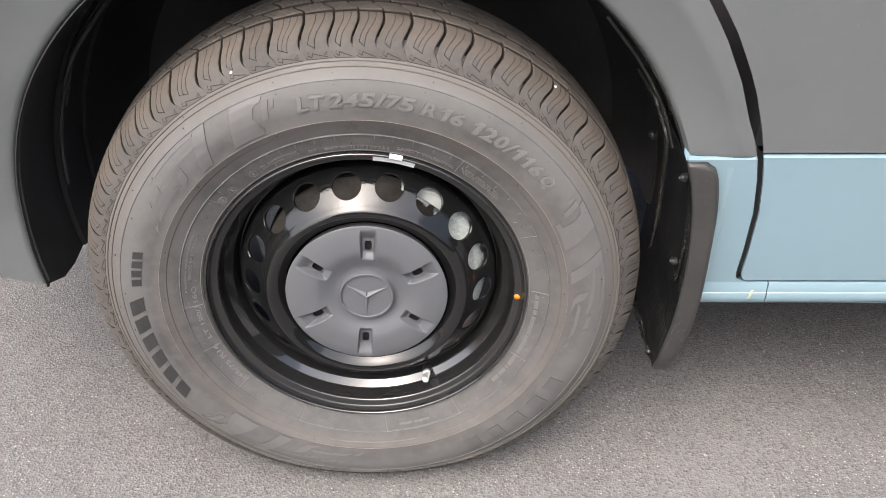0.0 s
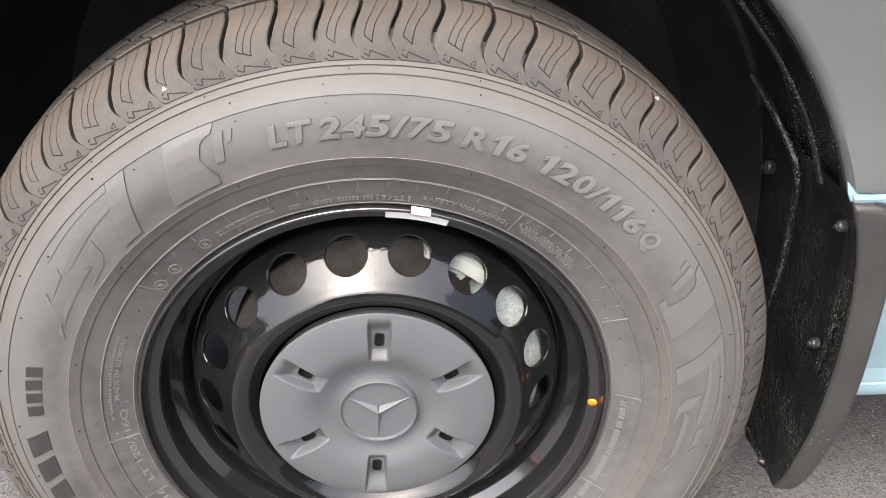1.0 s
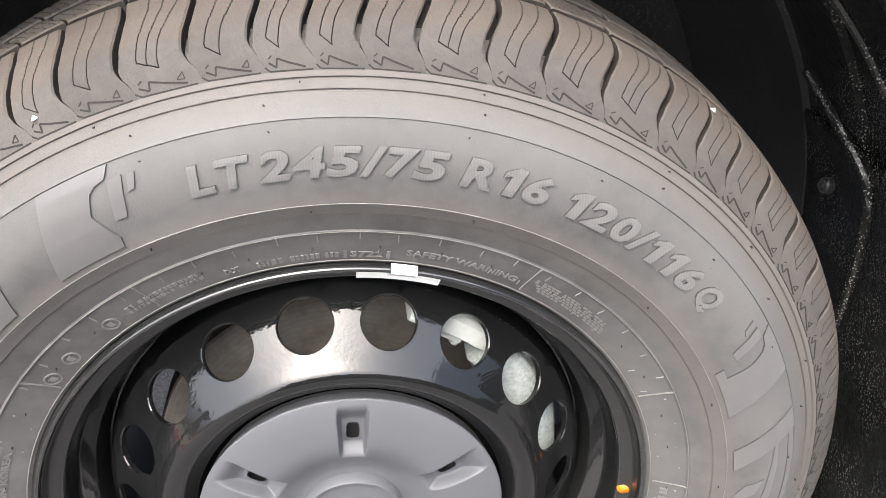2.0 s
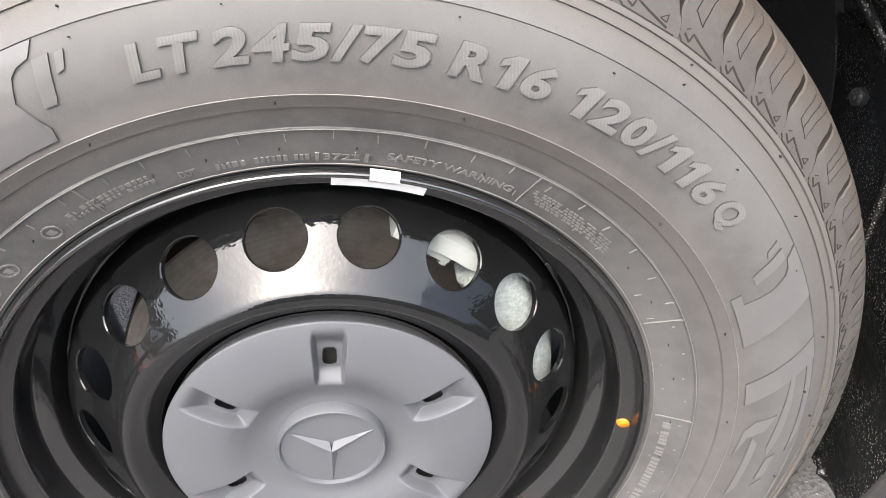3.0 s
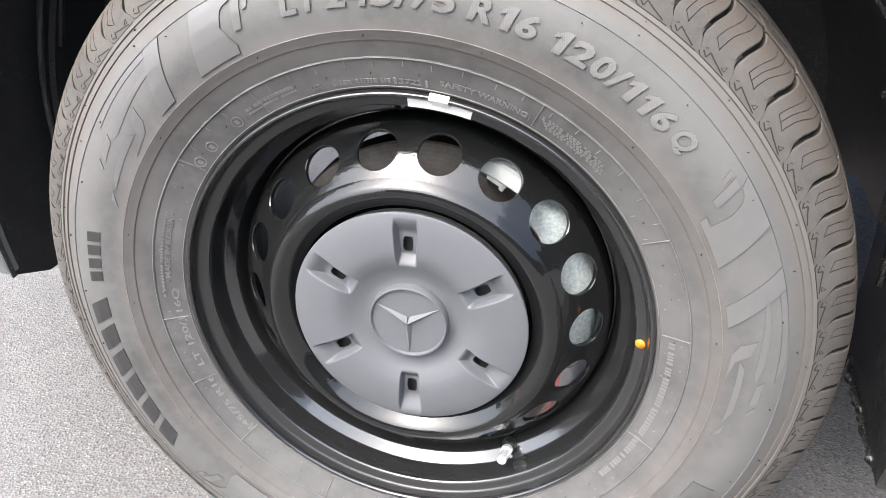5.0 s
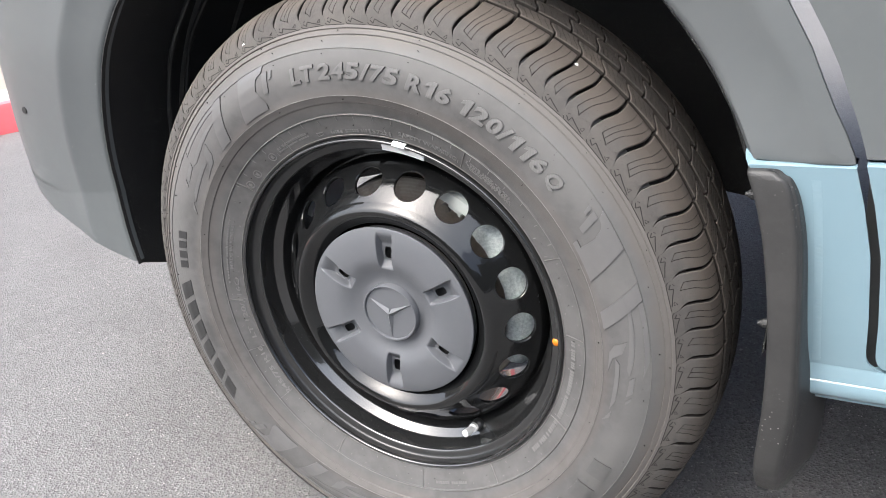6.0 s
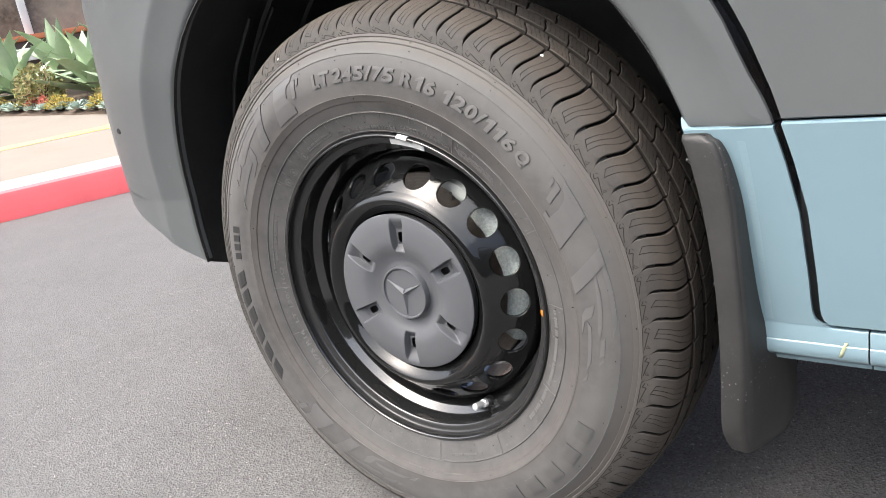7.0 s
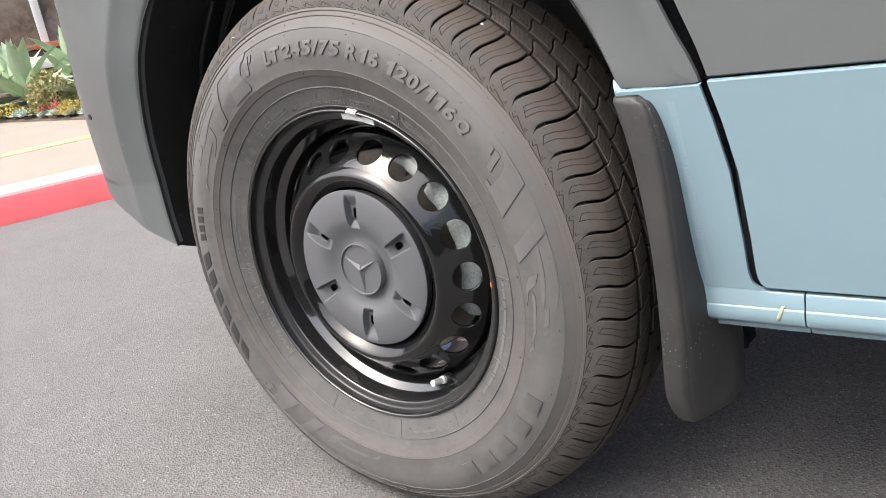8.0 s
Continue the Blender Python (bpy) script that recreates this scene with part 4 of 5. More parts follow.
rim_tape()
a = radians(93.4)
spot = [(0.0, 0.0)] + [(math.cos(2 * math.pi * k / 20), math.sin(2 * math.pi * k / 20)) for k in range(20)]
verts = []
for lift in (0.0007, -0.0008):
    for u, w in spot:
        r = 0.2095 + 0.0044 * u
        verts.append((r * math.sin(a + 0.0044 * w / 0.2075), float(np.interp(r, [0.2046, 0.2060, 0.2080, 0.2115, 0.2138], [-0.1275, -0.1293, -0.1302, -0.1311, -0.1322])) - lift, r * math.cos(a + 0.0044 * w / 0.2075)))
piece("paint_dot", mesh("paint_dot", verts, [(0, k, k % 20 + 1) for k in range(1, 21)] + [(k, 21 + k, 21 + k % 20 + 1, k % 20 + 1) for k in range(1, 21)], ORANGE), wheel, "round orange paint dot")


def valve():
    a = radians(154.8)
    base, way = Vector((0.1900 * math.sin(a), -0.0985, 0.1900 * math.cos(a))), Vector((-0.20 * math.sin(a), -0.97, -0.20 * math.cos(a))).normalized()
    seat = piece("valve_seat", mesh("valve_seat", *tube([base + way * d for d in (-0.004, 0.0, 0.005, 0.007)], 0.0075, 20, [1, 1, 0.95, 0.7]), RIM_SATIN, True, 40), wheel, "black rubber valve seat")
    piece("valve_stem", mesh("valve_stem", *tube([base + way * d for d in (0.0, 0.008, 0.0081, 0.013, 0.0131, 0.020, 0.0201, 0.031, 0.0315)], 0.0058, 20, [0.8, 0.8, 1.0, 1.0, 0.72, 0.72, 0.82, 0.82, 0.6]), CHROME, True, 30), wheel, "nickelled valve stem with its cap")


valve()
rng = random.Random(12)
for a, y, size in ((39.9, -0.1135, 0.0028), (-22.6, -0.1464, 0.0026)):
    d = radians(a)
    r = float(np.interp(y, OUTER_Y, OUTER_R)) + 0.0006
    ring = [(0, 0)] + [(math.cos(k * 0.9) * rng.uniform(0.6, 1.1), math.sin(k * 0.9) * rng.uniform(0.6, 1.1)) for k in range(7)]
    tip = [((r + h) * math.sin(d + u * size / r), y + w * size, (r + h) * math.cos(d + u * size / r)) for (u, w), h in zip(ring, [0.0012] + [-0.001] * 7)]
    piece("white_speck", mesh("white_speck", tip, [(0, k, k % 7 + 1) for k in range(1, 8)], WHITE), wheel, "small white chip stuck in the tread")

# body panels
ARCH_X, ARCH_Z, ARCH_R = -0.010, 0.45, 0.438
CORNER = smooth_line([(-0.50, -0.1490), (-0.585, -0.1445), (-0.635, -0.131), (-0.69, -0.102), (-0.74, -0.068), (-0.80, -0.012), (-0.86, 0.070), (-0.915, 0.22), (-0.95, 0.50), (-0.96, 0.90)], 8)
REACH = [0.0]
for p, q in zip(CORNER, CORNER[1:]):
    REACH.append(REACH[-1] + (q - p).length)


def side_y(z):
    """How far out the van's flank stands at a height."""
    return float(np.interp(z, [0.30, 0.375, 0.43, 0.50, 0.592, 0.68, 0.80, 1.00, 1.40, 2.00, 2.55], [-0.088, -0.099, -0.109, -0.120, -0.135, -0.140, -0.146, -0.155, -0.165, -0.13, 0.0]))


def skin(u, z, out=0.0):
    """A point of the outer skin; u runs along the flank and on round the front corner."""
    if u > -0.50:
        y = side_y(z) if u > 0.2 else float(np.interp(u, [-0.50, -0.30, 0.2], [-0.1490, -0.1500, side_y(z)]))
        x = u
    else:
        s = -0.50 - u
        x, y = float(np.interp(s, REACH, [p.x for p in CORNER])), float(np.interp(s, REACH, [p.y for p in CORNER]))
        x += 0.12 * max(0, z - 0.58)
    y -= 0.11 * min(0.2, max(0.0, z - 0.50)) * min(1.0, max(0.0, -u / 0.3)) * min(1.0, max(0.0, (u + 0.75) / 0.25))
    d = math.hypot(u - ARCH_X, z - ARCH_Z) - ARCH_R
    lip = max(0.0, 1 - d / 0.062)
    if u > 0.2:
        lip *= 0.2 + 0.8 * min(1.0, max(0.0, (z - 0.60) / 0.07))
    y += 0.011 * lip - 0.003 * max(0, 1 - abs(d - 0.062) / 0.03)
    if d < 0.006:
        y += 0.006 * (1 - d / 0.006) ** 2
    return Vector((x, y - out, z))


SEAM_Z = [0.374, 0.3755, 0.378, 0.382, 0.388, 0.396, 0.43, 0.50, 0.55, 0.595, 0.613, 0.68, 0.74, 0.78, 0.83, 0.90]
SEAM_X = [0.532, 0.5265, 0.5215, 0.5175, 0.5152, 0.5145, 0.5145, 0.5115, 0.5035, 0.4935, 0.489, 0.4655, 0.435, 0.409, 0.372, 0.315]


def seam(z):
    return float(np.interp(z, SEAM_Z, SEAM_X))


def wing():
    """The grey front wing and bumper corner round the wheel arch."""
    degs = [15.4, 16.2, 17.0, 17.6, 18.2, 19, 20, *range(21, 60, 3), *range(60, 171, 3), 171.5, 172, 172.4, 172.8, 173.2, 173.6, 174, 174.4, 174.8, 175.5, 177, 178.5, 180, 181.5, 183, 184.5, 186, 187.4]
    rows = []
    for d in degs:
        a = radians(d)
        c, s = math.cos(a), math.sin(a)
        r0 = max(ARCH_R, (0.5868 - ARCH_Z) / s if 0 < d < 30 else 0)
        if d < 48:
            r1 = 0.5
            for _ in range(30):
                z = ARCH_Z + r1 * s
                r1 += 0.7 * ((seam(z) - 0.0045 - 0.006 * min(1, max(0, (z - 0.595) / 0.05)) - ARCH_X) / c - r1)
        elif d < 172:
            r1 = min((1.10 - ARCH_Z) / max(s, 0.05), 1.9)
        else:
            r1 = float(np.interp(d, [172, 174.8, 177, 179, 181.5, 183.6, 187.4], [1.9, 0.713, 0.64, 0.575, 0.53, 0.496, ARCH_R + 0.006]))
        fr = [0, 0.004, 0.009, 0.02, 0.035, 0.05, 0.057, 0.062, 0.067, 0.075]
        span = max(0.004, r1 - r0)
        cut = [x for x in fr if x < span * 0.85]
        n = 36 - len(cut)
        last = cut[-1]
        radii = [r0 + x for x in cut] + [r0 + last + (span - last) * (k + 1) / n for k in range(n)]
        rows.append([skin(ARCH_X + r * c, ARCH_Z + r * s) for r in radii])
    return sheet(rows, 0.006)


piece("front_wing", mesh("front_wing", *wing(), CLADDING, True, 40), van, "matte grey moulded wing and bumper corner")


def panel(x0, x1, zs, out=0.0, steps=24):
    rows = []
    for z in zs:
        a, b = (e(z) if callable(e) else e for e in (x0, x1))
        rows.append([Vector((a + (b - a) * k / steps, side_y(z) - out, z)) for k in range(steps + 1)])
    return rows


def folded(rows, depth, low=True, high=True):
    """Turns the lower and upper edges of a panel inward with a rounded fold."""
    turn = [(0.0, depth), (0.0, 0.004), (0.0012, 0.0012)]
    out = list(rows)
    if low:
        out = [[p + Vector((0, d, -0.0)) + Vector((0, 0, -0.002 + e)) for p in rows[0]] for e, d in turn] + out
    if high:
        out = out + [[p + Vector((0, d, 0.002 - e)) for p in rows[-1]] for e, d in reversed(turn)]
    return out


zs = [0.5925, 0.600] + [0.62 + k * 0.025 for k in range(12)] + [1.0, 1.2, 1.5, 2.0]
piece("front_door", mesh("front_door", *sheet(folded(panel(lambda z: seam(min(z, 0.9)) + 0.0045, 1.75, zs), 0.02, True, False), 0.004), CLADDING, True, 40), van, "matte grey upper door skin")
zl = [0.3775, 0.3785, 0.380, 0.382, 0.3845, 0.388, 0.393, *(0.40 + 0.01 * k for k in range(18)), 0.583, 0.587]
piece("door_lower", mesh("door_lower", *sheet(folded(panel(lambda z: seam(z) + 0.0040, 1.75, zl, 0.004), 0.02), 0.004), BLUE, True, 40), van, "pale blue glossy lower door skin")
zw = [0.3745, 0.3755, 0.377, 0.379, 0.382, 0.386, 0.392, *(0.40 + 0.01 * k for k in range(18)), 0.580, 0.5845]
piece("wing_lower", mesh("wing_lower", *sheet(folded(panel(lambda z: float(np.interp(z, [0.54, 0.570, 0.578, 0.59], [0.446, 0.432, 0.408, 0.406])), lambda z: seam(z) - 0.0040, zw, 0.004, 16), 0.02, False), 0.004), BLUE, True, 40), van, "pale blue glossy lower wing panel")

tab = [[Vector((a + (b - a) * k / 3, y, z)) for k in range(4)] for z, a, b, y in ((0.596, 0.4025, 0.4035, -0.1290), (0.593, 0.4025, 0.4060, -0.1300), (0.588, 0.4030, 0.4110, -0.1315), (0.582, 0.4055, 0.4160, -0.1335), (0.577, 0.4075, 0.4200, -0.1350))]
piece("panel_tab", mesh("panel_tab", *sheet(tab, 0.002), BLUE, True, 40), van, "pale blue corner of the panel folded into the arch")


def sill(x0, x1):
    line = [(0.3735, 0.016), (0.3735, 0.006), (0.3730, 0.0012), (0.3712, 0.0), (0.3563, -0.0003), (0.3559, -0.0008), (0.3553, -0.0013), (0.3540, -0.0016), (0.349, -0.0020), (0.342, -0.0014), (0.337, 0.003), (0.3352, 0.010), (0.3340, 0.013), (0.3270, 0.0145), (0.3262, 0.05)]
    n, rows = 40, []
    for i, (z, d) in enumerate(line):
        row = []
        for k in range(n + 1):
            x = x0 + (x1 - x0) * k / n
            under = min(1.0, max(0.0, (0.530 - x) / 0.012)) if i < 3 else 0.0  # runs up behind the wing panel
            row.append(Vector((x, side_y(0.375) - 0.004 + d + (0.0006 - d) * under, z + (0.0012 + 0.001 * (2 - i)) * under)))
        rows.append(row)
    return sheet(rows, 0.003)


piece("sill", mesh("sill", *sill(0.43, 0.5605), BLUE, True, 40), van, "pale blue sill end with a yellow chalk mark")
piece("sill", mesh("sill", *sill(0.5622, 1.75), BLUE, True, 40), van, "pale blue glossy sill")
chalk = []
for z, d in ((0.3600, -0.0004), (0.3565, -0.0005), (0.3553, -0.0015), (0.354, -0.0018), (0.349, -0.0022), (0.3440, -0.0017)):
    x = 0.534 + (z - 0.345) * 0.36
    chalk.append([Vector((x + w, side_y(0.375) - 0.0047 + d, z)) for w in (0.0, 0.0016, 0.0034)])
piece("chalk_mark", mesh("chalk_mark", *sheet(chalk, 0.0005), YELLOW), van, "pale yellow slanted chalk stroke")


def shell():
    """The rest of the body, closed round the cab and the load bay."""
    v, f = [], []
    ring = [(-0.072, 0.35), (-0.085, 0.45), (-0.10, 0.60), (-0.125, 1.0), (-0.12, 1.5), (-0.08, 2.0), (0.04, 2.5), (0.15, 2.58), (1.60, 2.58), (1.71, 2.5), (1.83, 2.0), (1.87, 1.5), (1.875, 0.6), (1.84, 0.35)]
    xs = [0.50, 0.62, 2.0, 4.6]
    for x in xs:
        v += [(x, y, z) for y, z in ring]
    n = len(ring)
    for s in range(len(xs) - 1):
        f += [(s * n + k, (s + 1) * n + k, (s + 1) * n + (k + 1) % n, s * n + (k + 1) % n) for k in range(n)]
    f += [tuple(range(n)), tuple((len(xs) - 1) * n + k for k in range(n - 1, -1, -1))]
    nose = []
    for x, y0, y1, top in ((0.50, -0.11, 1.85, 2.4), (0.0, -0.12, 1.85, 1.55), (-0.45, -0.115, 1.84, 1.25), (-0.68, -0.03, 1.77, 1.12), (-0.80, 0.10, 1.64, 1.02), (-0.9, 0.5, 1.24, 0.9)):
        nose += [(x, y0, 0.96), (x, y0 + 0.06, top), (x, y1 - 0.06, top), (x, y1, 0.96)]
    nf = [(s * 4 + k, (s + 1) * 4 + k, (s + 1) * 4 + (k + 1) % 4, s * 4 + (k + 1) % 4) for s in range(5) for k in range(4)] + [(0, 1, 2, 3), (23, 22, 21, 20)]
    return join((v, f), (nose, nf))


piece("body", mesh("body", *shell(), CLADDING, True, 40), van, "grey van body")


def arch_liner():
    """The moulded liner over the wheel, open to the side."""
    rows = []
    for d in [*range(-8, 189, 4), 189.5, 190.6]:
        a = radians(min(d, 188))
        row = []
        rim = float(np.interp(math.cos(a), [-0.7, 0.7], [-0.141, -0.124])) - 0.11 * min(0.2, max(0.0, 0.438 * math.sin(a) - 0.05)) * min(1.0, max(0.0, -1.4 * math.cos(a)))
        for k, (y, r) in enumerate(((rim + 0.001, 0.4378), (rim + 0.0008, 0.4362), (rim + 0.006, 0.4355), (rim + 0.008, 0.4420), (-0.085, 0.4440), (-0.05, 0.4425), (0.0, 0.450), (0.004, 0.445), (0.09, 0.445), (0.094, 0.440), (0.20, 0.440), (0.27, 0.40), (0.285, 0.20), (0.285, 0.06))):
            b = radians(d) if k > 3 else a
            row.append((ARCH_X + r * math.cos(b), y, ARCH_Z + r * math.sin(b)))
        rows.append(row)
    v, f = [p for r in rows for p in r], []
    n = len(rows[0])
    for i in range(len(rows) - 1):
        f += [(i * n + j, i * n + j + 1, (i + 1) * n + j + 1, (i + 1) * n + j) for j in range(n - 1)]
    return v, f


liner_mesh = mesh("arch_liner", *arch_liner(), (LINER, LINER_DUSTY), True, 40)
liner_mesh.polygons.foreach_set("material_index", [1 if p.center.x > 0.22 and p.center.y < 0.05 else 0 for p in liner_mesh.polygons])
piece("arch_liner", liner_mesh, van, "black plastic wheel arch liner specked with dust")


def mud_flap():
    """An outer flange that follows the arch, a facet turned to the rear and a broad plate behind the wheel."""
    zs = [0.5765, 0.571, 0.55, 0.51, 0.452, 0.391, 0.326, 0.26, 0.234, 0.216]
    left = [(0.4060, -0.1445), (0.4078, -0.1448), (0.4140, -0.1460), (0.4215, -0.1465), (0.4270, -0.1455), (0.4280, -0.1425), (0.4250, -0.1385), (0.4180, -0.1290), (0.4170, -0.1190), (0.4190, -0.1090)]
    fold = [(0.4330, -0.1455), (0.4400, -0.1475), (0.4470, -0.1490), (0.4525, -0.1492), (0.4550, -0.1482), (0.4560, -0.1465), (0.4535, -0.1420), (0.4445, -0.1310), (0.4425, -0.1210), (0.4400, -0.1110)]
    rear = [(0.4370, -0.128), (0.4440, -0.122), (0.4510, -0.114), (0.4560, -0.106), (0.4570, -0.100), (0.4600, -0.094), (0.4720, -0.070), (0.4700, -0.062), (0.4660, -0.058), (0.4580, -0.056)]
    rows = []
    for part_of in (left, fold, rear):
        rows.append([Vector((*p, z)) for p, z in zip(part_of, zs)])
    rows = [smooth_line(r, 5) for r in rows]
    out = []
    for a, b, c in zip(*rows):
        z = a.z
        line = [Vector((a.x + 0.006, 0.12, z)), Vector((a.x + 0.004, 0.0, z)), Vector((a.x + 0.001, a.y + 0.018, z)), Vector((a.x, a.y + 0.004, z)), Vector((a.x + 0.0012, a.y + 0.0008, z)), Vector((a.x + 0.004, a.y, z))]
        one, two = b.lerp(a, 0.22), b.lerp(c, 0.20)
        soft = [(one.lerp(b, k)).lerp(b.lerp(two, k), k) for k in (0.0, 0.25, 0.5, 0.75, 1.0)]
        line += [a.lerp(b, k) for k in (0.33, 0.6)] + soft + [b.lerp(c, k) for k in (0.55, 0.88)] + [c, c + Vector((0.001, 0.02, 0))]
        out.append(line)
    caps = [[p + Vector((-x if k > 7 else 0, y if 2 < k < 12 else 0, z)) for k, p in enumerate(out[0])] for x, y, z in ((0.0100, 0.0085, 0.0050), (0.0062, 0.0040, 0.0046), (0.0026, 0.0015, 0.0030))]
    foot = [p + Vector((0, 0.003 if k > 2 else 0, -0.003)) for k, p in enumerate(out[-1])]
    return sheet(caps + out + [foot], 0.004, (0.6, 0.8, 0))


flap_mesh = mesh("mud_flap", *mud_flap(), (FLAP, LINER_DUSTY), True, 80)
# the plate behind the wheel is black and specked, the outer flange grey with dust
across = 16
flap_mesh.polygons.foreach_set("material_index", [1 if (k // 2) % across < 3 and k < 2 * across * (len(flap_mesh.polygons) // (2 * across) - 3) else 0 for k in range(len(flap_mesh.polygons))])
curl = random.Random(8)
lip_line = [Vector((0.4215 + 0.0015 * math.sin(k * 1.9), -0.098 + 0.0135 * k, 0.2150 + curl.uniform(-0.003, 0.003))) for k in range(16)]
lip_mesh = mesh("curled_edge", *tube(smooth_line(lip_line, 3), 0.0042, 8, [curl.uniform(0.55, 1.35) for k in range(len(smooth_line(lip_line, 3)))]), LINER_DUSTY, True, 40)
flap = piece("mud_flap", flap_mesh, van, "dusty black rubber mud flap behind the wheel")
piece("curled_edge", lip_mesh, flap, "black curled lower edge")


def bolt(at, way, size=0.007):
    way = Vector(way).normalized()
    at = Vector(at)
    return tube([at + way * d for d in (-0.004, 0.001, 0.0012, 0.0035, 0.0036, 0.006)], size, 12, [1.5, 1.5, 1.3, 1.0, 0.7, 0.6])


for spot_at in ((0.4085, -0.124, 0.552), (0.4205, -0.108, 0.413)):
    piece("bolt", mesh("bolt", *bolt(spot_at, (-1, -0.1, 0), 0.0036), LINER, True, 30), van, "dusty black bolt head")
piece("clip", mesh("clip", *bolt((0.398, 0.014, 0.545), (-1, -0.2, 0.2), 0.0048), LINER, True, 30), van, "black shiny plastic clip")


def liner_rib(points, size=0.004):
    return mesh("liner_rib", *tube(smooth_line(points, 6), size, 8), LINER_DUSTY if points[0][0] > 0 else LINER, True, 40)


piece("liner_rib", liner_rib([(0.370, 0.03, 0.640), (0.395, 0.012, 0.600), (0.406, -0.028, 0.565), (0.408, -0.036, 0.52), (0.411, -0.030, 0.45), (0.414, -0.012, 0.39), (0.415, -0.004, 0.37)]), van, "moulded rib of the liner")
piece("liner_rib", liner_rib([(0.300, -0.078, 0.745), (0.345, -0.082, 0.690), (0.378, -0.088, 0.635), (0.398, -0.094, 0.58)], 0.003), van, "moulded rib of the liner")
piece("liner_rib", liner_rib([(-0.300, -0.05, 0.765), (-0.372, -0.048, 0.68), (-0.412, -0.045, 0.58), (-0.423, -0.045, 0.50)], 0.0035), van, "moulded rib of the liner")
piece("liner_rib", liner_rib([(-0.300, 0.0, 0.775), (-0.380, 0.0, 0.69), (-0.418, 0.0, 0.60)], 0.0035), van, "moulded rib of the liner")
# drain hole in the bumper corner, a flush disc with the hole's shade as its colour
at = skin(-0.585, 0.622)
piece("bumper_hole", mesh("bumper_hole", *tube([at + Vector((0, 0.004, 0)), at + Vector((0, -0.0004, 0)), at + Vector((0, -0.0005, 0))], 0.0048, 16, [1, 1, 0.9]), DARK, True, 30), van, "small round disc coloured as a dark hole in the bumper")
bead, beads = [], random.Random(41)
for z in np.arange(0.378, 0.572, 0.0007):
    x = float(np.interp(z, [0.37, 0.43, 0.50, 0.55, 0.58], [0.4690, 0.4680, 0.4665, 0.4640, 0.4610]))
    high = 0.00022 + (0.00009 + 0.00006 * math.sin(z * 90)) * math.sin(z * 1500 + 0.7 * math.sin(z * 170)) + beads.uniform(0, 0.00005)
    high *= min(1.0, (z - 0.377) / 0.01, (0.573 - z) / 0.01)
    bead.append([Vector((x + w, side_y(z) - 0.0041 - high * h, z)) for w, h in ((-0.0040, -0.6), (-0.0028, 0.5), (-0.0012, 1.0), (0.0010, 1.0), (0.0026, 0.5), (0.0036, -0.6))])
piece("seam_bead", mesh("seam_bead", *sheet(bead, 0.0003), BEAD, True, 60), van, "painted sealing bead with short wrinkles")

# behind the wheel
brake_disc = piece("brake_disc", mesh("brake_disc", *lathe([(0.05, -0.088), (0.084, -0.088), (0.088, -0.066), (0.1490, -0.066), (0.1503, -0.0645), (0.1503, -0.040), (0.1495, -0.038), (0.05, -0.038)], 120), STEEL, True, 30), van, "machined steel brake disc", HUB)
# ring over the disc's rim whose dark colour stands for the barrel's shadow
piece("disc_edge", mesh("disc_edge", *lathe([(0.1502, -0.0635), (0.1508, -0.0632), (0.1510, -0.0400), (0.1502, -0.0396)], 120), DISC_EDGE, True, 30), brake_disc, "outer edge coloured dark as shade")


def arc_block(a0, a1, line, step=3.0, ripple=0.0):
    """A block bent round the axle, with a cross section of (radius, y)."""
    v, n = [], len(line)
    count = max(2, round((a1 - a0) / step))
    rng = random.Random(int(a0 * 7))
    for k in range(count + 1):
        a = radians(a0 + (a1 - a0) * k / count)
        shrink = 0.94 if k in (0, count) else 1.0
        cr, cy = sum(p[0] for p in line) / n, sum(p[1] for p in line) / n
        for r, y in line:
            r, y = cr + (r - cr) * shrink + rng.uniform(-ripple, ripple), cy + (y - cy) * shrink + rng.uniform(-ripple, ripple)
            v.append((r * math.sin(a), y, r * math.cos(a)))
    f = [(s * n + k, (s + 1) * n + k, (s + 1) * n + (k + 1) % n, s * n + (k + 1) % n) for s in range(count) for k in range(n)]
    return v, f + [tuple(range(n)), tuple(count * n + k for k in range(n - 1, -1, -1))]


caliper = piece("brake_caliper", mesh("brake_caliper", *arc_block(45, 118, [(0.132, -0.086), (0.137, -0.095), (0.154, -0.096), (0.164, -0.088), (0.170, -0.066), (0.170, 0.0), (0.132, 0.0)], 3, 0.0008), CAST, True, 40), van, "light grey rough cast brake caliper", HUB)
piece("caliper_bracket", mesh("caliper_bracket", *join(arc_block(20, 44, [(0.1480, -0.092), (0.151, -0.097), (0.163, -0.096), (0.170, -0.084), (0.172, -0.03), (0.148, -0.03)], 2.5), arc_block(29.5, 37.0, [(0.1435, -0.090), (0.145, -0.094), (0.153, -0.094), (0.153, -0.04), (0.1455, -0.04)], 2.5), arc_block(35.0, 37.0, [(0.140, -0.089), (0.141, -0.092), (0.149, -0.092), (0.149, -0.06), (0.142, -0.06)], 1.0)), SMOOTH_CAST, True, 40), caliper, "smooth pale caliper bracket")
piece("caliper_pin", mesh("caliper_pin", *tube([(0.066, -0.092, 0.122), (0.066, -0.070, 0.122)], 0.006, 10), STEEL, True, 40), caliper, "small steel pin")
# added block that gives the pale grey behind the left holes
piece("stick_on_weight", mesh("stick_on_weight", *arc_block(-60, -38, [(0.1745, -0.070), (0.1815, -0.070), (0.1815, 0.0), (0.1745, 0.0)], 4), PALE_BLOCK, True, 40), wheel, "added light grey block inside the rim")
